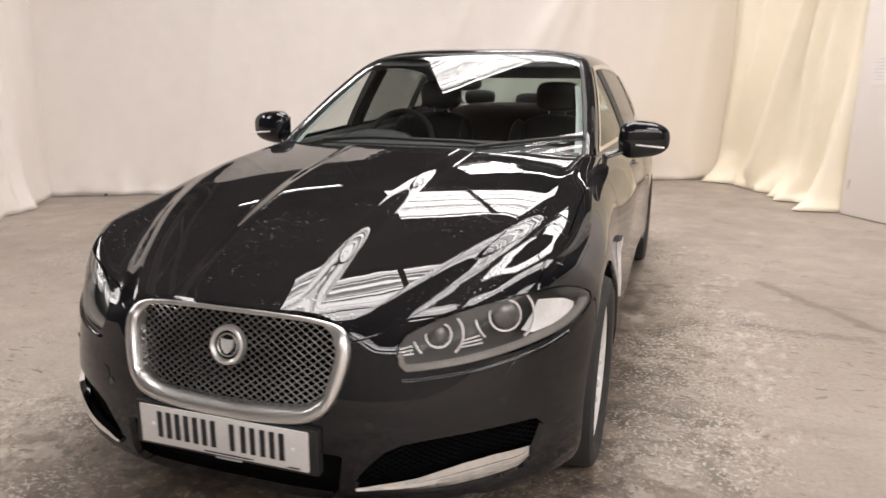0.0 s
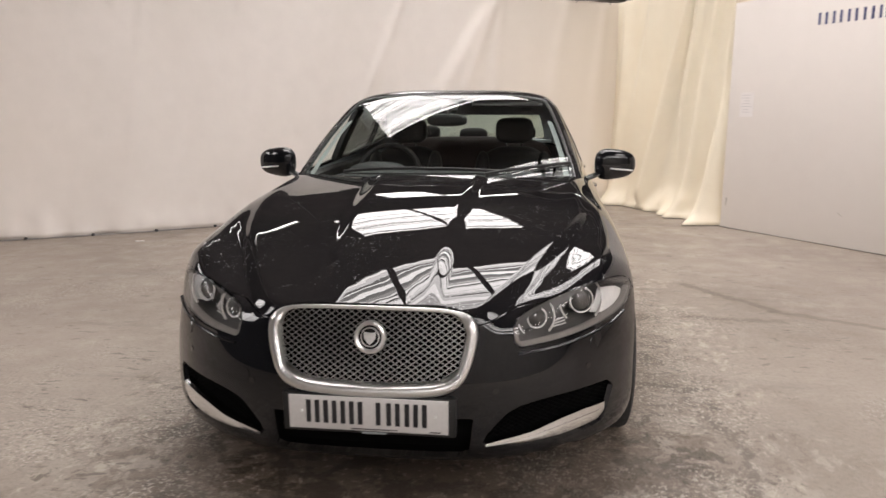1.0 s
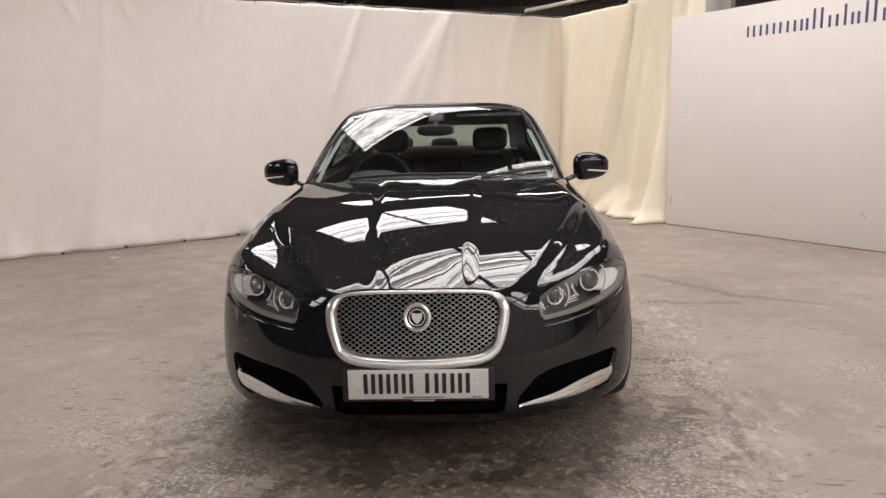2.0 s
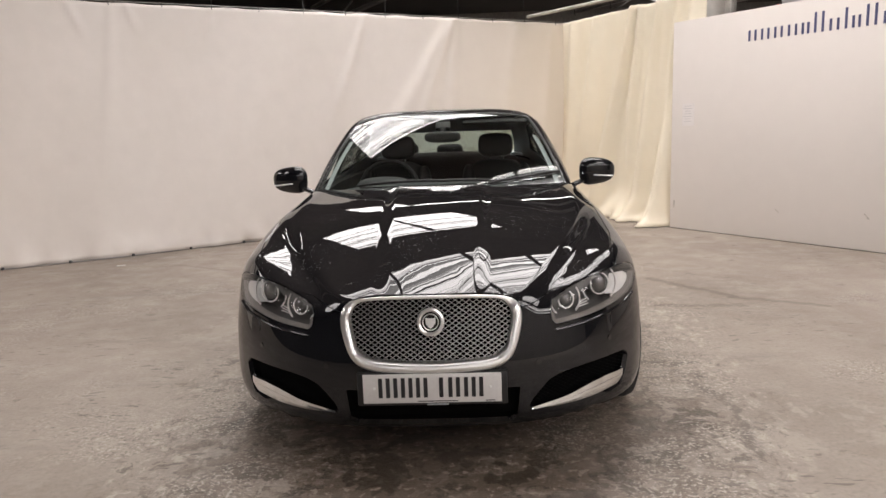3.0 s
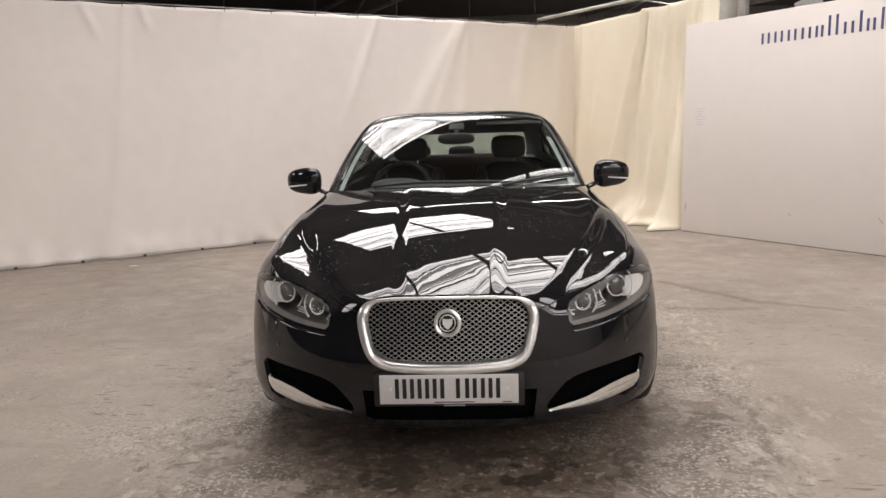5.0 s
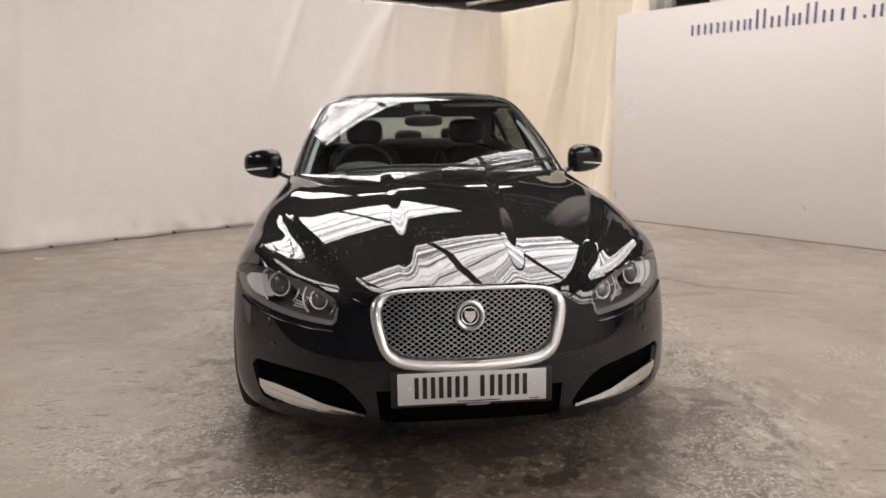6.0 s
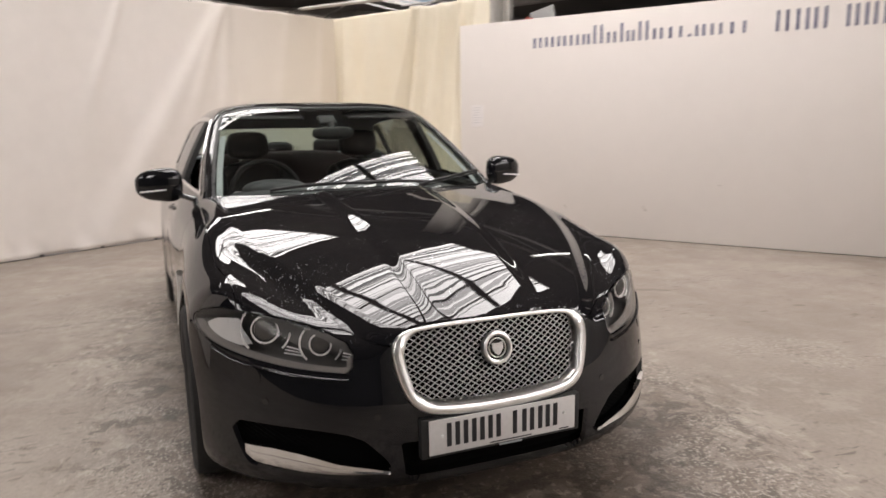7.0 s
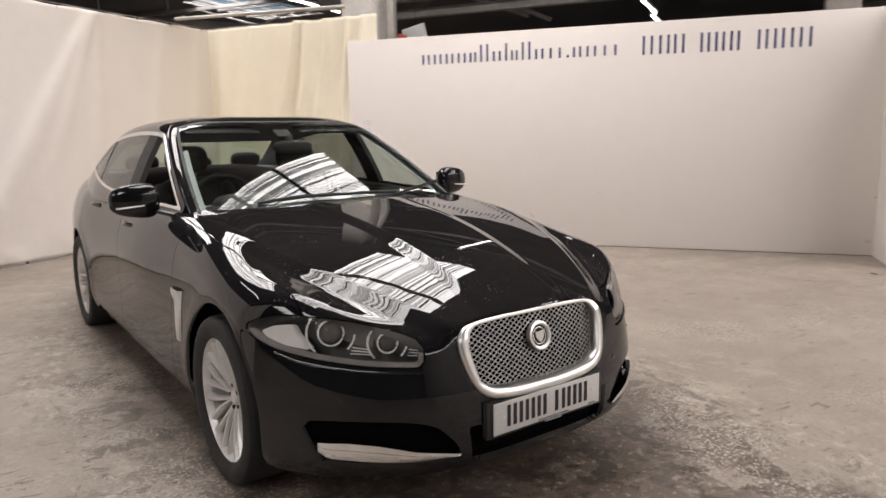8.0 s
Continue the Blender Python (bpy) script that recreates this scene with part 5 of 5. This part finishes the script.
def seat(x, y, wide, back_h):
    bm = bmesh.new()
    blob(bm, (x, y + 0.10, 0.55), wide, 0.28, 0.12, 3.0, 28)
    s = part("seat", bm, LEATHER, car, "black leather seat with headrest")
    bm = bmesh.new()
    blob(bm, (x, y + 0.42, 0.80), wide, 0.09, back_h, 3.4, 32, lambda p: p + Vector((p.x * -0.6 * max(0, p.z) ** 2, 0.33 * p.z, 0)))
    part("seat_back", bm, LEATHER, s)
    for k in (-1, 1):
        bm = bmesh.new()
        blob(bm, (x + k * wide * 0.86, y + 0.37, 0.84), 0.055, 0.075, back_h * 0.75, 2.4, 18, lambda p: p + Vector((0, 0.33 * p.z, 0)))
        part("bolster", bm, LEATHER, s)
    top = (x, y + 0.56, 1.175)
    bm = bmesh.new()
    blob(bm, top, 0.130, 0.055, 0.088, 3.6, 28)
    part("headrest", bm, LEATHER, s)
    for k in (-0.05, 0.05):
        bm = bmesh.new()
        rod(bm, (x + k, top[1] - 0.01, top[2] - 0.13), (x + k, top[1], top[2] - 0.05), 0.006, seg=8)
        part("headrest_post", bm, CHROME, s)


for x in (-0.37, 0.37):
    seat(x, 2.36, 0.24, 0.27)
bm = bmesh.new()
blob(bm, (0, 3.52, 0.55), 0.66, 0.28, 0.13, 3.5, 28)
bench = part("rear_bench", bm, LEATHER_RED, car, "dark leather rear bench")
bm = bmesh.new()
blob(bm, (0, 3.82, 0.84), 0.66, 0.09, 0.26, 4.0, 28, lambda p: p + Vector((0, 0.35 * p.z, 0)))
part("bench_back", bm, LEATHER_RED, bench)
for x in (-0.40, 0.0, 0.40):
    bm = bmesh.new()
    blob(bm, (x, 3.96, 1.13 - 0.02 * (x == 0)), 0.12, 0.05, 0.06, 3.0, 20)
    part("rear_headrest", bm, LEATHER, bench)
bm = bmesh.new()
box(bm, 1.30, 0.55, 0.02, pose(0, 4.15, 1.06), 0.005)
part("parcel_shelf", bm, TRIM_GREY, car)
inside = frame_skin.moved(-0.028)
Skin(inside.v, -inside.n, [f[::-1] for f in inside.f]).both().put("headlining", TRIM_GREY, car, "grey cloth headlining and pillar trim", 0)
pillar = house.clip(lambda x, y, z: np.minimum.reduce([screen_area(x, y, z) - 0.002, 0.027 - screen_area(x, y, z), cabin_terms(x, y, z)[0] - cabin_terms(x, y, z)[3] - 0.075, z - 1.0])).moved(-0.035)
for half in (1, -1):
    (pillar if half > 0 else pillar.other()).put("pillar_trim", PILLAR, car, "", 0)
for half in (1, -1):
    bm = bmesh.new()
    rows = []
    for y in np.linspace(1.62, 4.0, 30):
        w = min(float(belt(y)), 0.86) - 0.06
        rows.append([bm.verts.new((half * (w + o), y, z)) for o, z in ((-0.03, 0.30), (-0.06, 0.60), (-0.03, 0.80), (0.0, 0.955), (0.045, 0.975))])
    for a, b in zip(rows, rows[1:]):
        for i in range(4):
            f = (a[i], a[i + 1], b[i + 1], b[i])
            bm.faces.new(f if half < 0 else f[::-1])
    part("door_card", bm, LEATHER, car)


# the car stands slightly askew to the bay: turned about the middle of its front bumper
car.rotation_euler = (0, 0, CAR_TURN)
car.location = Matrix.Rotation(CAR_TURN, 3, "Z") @ Vector((0, 2.45, 0))

# ---------------------------------------------------------------- things of the room
PAN_WAY = (PAN_B - PAN_A).normalized()
PAN_FACE = Vector((PAN_WAY.y, -PAN_WAY.x, 0))
if PAN_FACE.x > 0:
    PAN_FACE = -PAN_FACE


def on_panel(s, z, out=0.052):
    p = PAN_A + PAN_WAY * s + PAN_FACE * out
    return Matrix.Translation((p.x, p.y, z)) @ Matrix.Rotation(math.atan2(PAN_WAY.y, PAN_WAY.x), 4, "Z")


def bars(name, label, start, end, base, heights, widths):
    """Writing on the board, as one plain bar to a character."""
    total = sum(widths)
    ob = tagged(new(name), label, "sign")
    m = on_panel((start + end) / 2, base)
    ob.location = m.translation
    s = start
    for h, w in zip(heights, widths):
        wide = (end - start) * w / total
        if h:
            for q in ((0.5,) if w < 0.7 else (0.26, 0.74)):
                bm = bmesh.new()
                box(bm, 0.024, 0.004, h, on_panel(s + wide * q, base + h / 2))
                part("letter_bar", bm, NAVY, ob)
        s += wide
    return ob


X, T = 0.112, 0.195
bars("lettering", "navy vinyl lettering, shown as plain bars, on white board", 0.965, 3.31, 2.118,
     [X, X, X, X, X, T, X, T, X, T, X, X, 0.03, X, X, X], [1, 1, 1, 1.05, 0.8, 1.05, 1, 0.5, 0.8, 1.05, 1, 1.45, 0.45, 0.95, 1.15, 1.6])
bars("number_lettering", "navy vinyl digits, shown as plain bars, on white board", 3.50, 5.20, 2.105,
     [T, T, T, T, 0, T, T, T, 0, T, T, T, T], [1.2, 0.6, 1, 0.6, 0.7, 1, 1, 1, 0.8, 1.05, 1.05, 1.15, 0.6])

bm = bmesh.new()
box(bm, 0.17, 0.002, 0.26, on_panel(0.24, 1.37))
PAPER_GREY = material("faded print", (0.55, 0.52, 0.52), 0.8, var=0.1, scale=30)
notice = thing("paper_notice", bm, material("faded paper", (0.74, 0.70, 0.68), 0.8, var=0.04, scale=14), "faded paper notice taped to the white board", "notice")
for k in range(7):
    bm = bmesh.new()
    box(bm, 0.10 + 0.03 * math.sin(k * 2.1), 0.001, 0.006, on_panel(0.235, 1.47 - 0.03 * k, 0.0545))
    part("text_line", bm, PAPER_GREY, notice)

SCUFF = material("grey scuff mark", (0.52, 0.475, 0.43), 0.8, var=0.3, scale=30)
for s, z, w, h, r in ((1.41, 0.32, 0.05, 0.012, 40), (2.33, 0.34, 0.07, 0.014, 50), (5.80, 0.15, 0.05, 0.03, 5), (5.84, 0.597, 0.03, 0.012, 0), (3.1, 0.62, 0.03, 0.008, 20), (0.06, 0.30, 0.02, 0.09, 5)):
    bm = bmesh.new()
    box(bm, w, 0.0015, h, on_panel(s, z, 0.0512) @ Matrix.Rotation(radians(r), 4, "Y"))
    thing("scuff_mark", bm, SCUFF, "grey scuff on the white board", "scuff", "scuffs on the board")

# hem bar of the back curtain, lying on the floor
def hem_line(s):
    return LEFT_END + U * s + W * (0.035 + 0.21 * float(step(3.8, 1.2, s)))


bm = bmesh.new()
tube(bm, [hem_line(s) + Vector((0, 0, 0.008)) for s in np.arange(0.0, 5.6, 0.2)], 0.0075, 8)
hem = thing("curtain_hem_bar", bm, BEAM, "grey metal bar that weighs down the white curtain's hem", "curtain bar")
for k in range(8):
    p = hem_line(0.61 + 0.63 * k) + W * 0.006
    bm = bmesh.new()
    blob(bm, p + Vector((0, 0, 0.016)), 0.018, 0.018, 0.016, 2.4, 10)
    part("clamp", bm, STEEL_DARK, hem)

# wire, hooks and rail that hold the curtains
bm = bmesh.new()
a, b = LEFT_END + Vector((0, 0, HANG + 0.012)), CORNER + Vector((0, 0, HANG + 0.012))
rod(bm, a, b, 0.004, seg=6)
thing("curtain_wire", bm, STEEL_GREY, "thin steel wire along the top of the white curtain", "wire")
for k in range(15):
    p = LEFT_END + U * (0.27 + 0.545 * k) + Vector((0, 0, HANG - 0.005))
    hook = tagged(new("curtain_hook"), "small dark hook and hanger over the curtain's hem", "hook", "hooks of the curtain")
    hook.location = p
    bm = bmesh.new()
    tube(bm, [p + Vector((0.004, -0.012, -0.03)), p + Vector((0.004, -0.016, 0.0)), p + Vector((0, 0, 0.022)), p + Vector((0, 0.012, 0.0))], 0.004, 6)
    part("clip", bm, STEEL_DARK, hook)
    if k % 2:
        bm = bmesh.new()
        rod(bm, p + Vector((0, 0, 0.02)), p + Vector((rnd.uniform(-0.1, 0.1), 0.1, ROOF_Z - HANG - 0.9)), 0.003, seg=5)
        part("hanger_wire", bm, STEEL_DARK, hook)
bm = bmesh.new()
rail_a, rail_b = Vector((1.02, 8.02, 2.825)), Vector((2.56, 6.22, 2.85))
rod(bm, rail_a, rail_b, 0.024, seg=14)
thing("curtain_rail", bm, STEEL_GREY, "grey scaffold tube rail above the cream curtain", "rail")
for q in (0.35, 0.6, 0.9):
    p = rail_a.lerp(rail_b, q)
    bm = bmesh.new()
    tube(bm, [p + Vector((0, 0, 0.03)), p + Vector((0.03, 0, -0.02)), p + Vector((0.05, 0.05, -0.10))], 0.006, 6)
    thing("rail_hook", bm, STEEL_DARK, "dark wire hook over the curtain rail", "hook", "hooks of the rail")

# columns and beams behind the boards
def column(x, y, w, mat, label):
    bm = bmesh.new()
    box(bm, w, w, ROOF_Z, Matrix.Translation((x, y, ROOF_Z / 2)) @ TO_ROOM, 0.015)
    thing("column", bm, mat, label, "column", "columns of the hall")


def behind(t_u, t_v):
    p = TO_ROOM @ Vector((t_u, t_v, 0))
    return p.x, p.y


column(3.08, 6.66, 0.46, COLUMN, "pale painted concrete column behind the partition")
column(3.25, 6.28, 0.10, STEEL_GREY, "grey steel stanchion beside the concrete column")
column(*behind(11.0, -1.6), 0.5, COLUMN, "pale painted concrete column of the hall")
for z, v0, v1, h in ((3.80, -8, 16, 0.12), (4.15, -8, 9, 0.30)):
    bm = bmesh.new()
    room_box(bm, 12.0, 12.2, v0, v1, z, z + h)
    thing("beam", bm, STEEL_GREY if z < 4 else BEAM, "steel beam across the hall behind the partition", "beam", "beams of the hall")

# knee braces between the beams
for p, q in (((8.45, 10.33, 4.08), (9.3, 9.66, 3.64)), ((8.12, 10.6, 4.09), (8.94, 9.98, 3.74)), ((10.74, 4.45, 3.12), (10.9, 4.1, 3.42))):
    a, b = Vector(p), Vector(q)
    bm = bmesh.new()
    rod(bm, a + (a - b) * 1.6, b, 0.05, seg=8)
    thing("brace", bm, BEAM, "slanting steel brace under the hall's beams", "brace", "braces of the hall")

# small sign that shows over the top of the board
sign = tagged(new("hanging_sign"), "small white and red sign hung behind the partition", "sign")
sign.location = (4.81, 8.22, 2.86)
turn = Matrix.Translation(sign.location) @ Matrix.Rotation(radians(-55), 4, "Z")
bm = bmesh.new()
box(bm, 0.40, 0.02, 0.24, turn @ pose(0.05, 0, 0.04, 0, -14, 0), 0.004)
part("panel", bm, TUBE_BODY, sign, "white panel")
bm = bmesh.new()
box(bm, 0.16, 0.02, 0.10, turn @ pose(-0.16, -0.025, -0.01, 0, 20, 0), 0.004)
part("corner", bm, material("red sign paint", (0.55, 0.08, 0.05), 0.5, var=0.1, scale=10), sign, "red corner flash")
bm = bmesh.new()
rod(bm, turn @ Vector((0.05, 0.02, 0.12)), turn @ Vector((0.05, 0.02, ROOF_Z - 2.86)), 0.004, seg=6)
part("hanger", bm, STEEL_DARK, sign)

# litter on the floor
bm = bmesh.new()
box(bm, 0.085, 0.045, 0.003, pose(-3.51, 4.615, 0.0045, 2, 1, 25), 0.0008)
thing("paper_scrap", bm, PLATE_WHITE, "small white scrap of paper lying on the concrete floor", "paper scrap")
bm = bmesh.new()
box(bm, 0.06, 0.022, 0.008, pose(5.05, 1.095, 0.004, 0, 0, 60), 0.003)
thing("debris", bm, STEEL_DARK, "small dark piece of debris on the concrete floor", "debris")
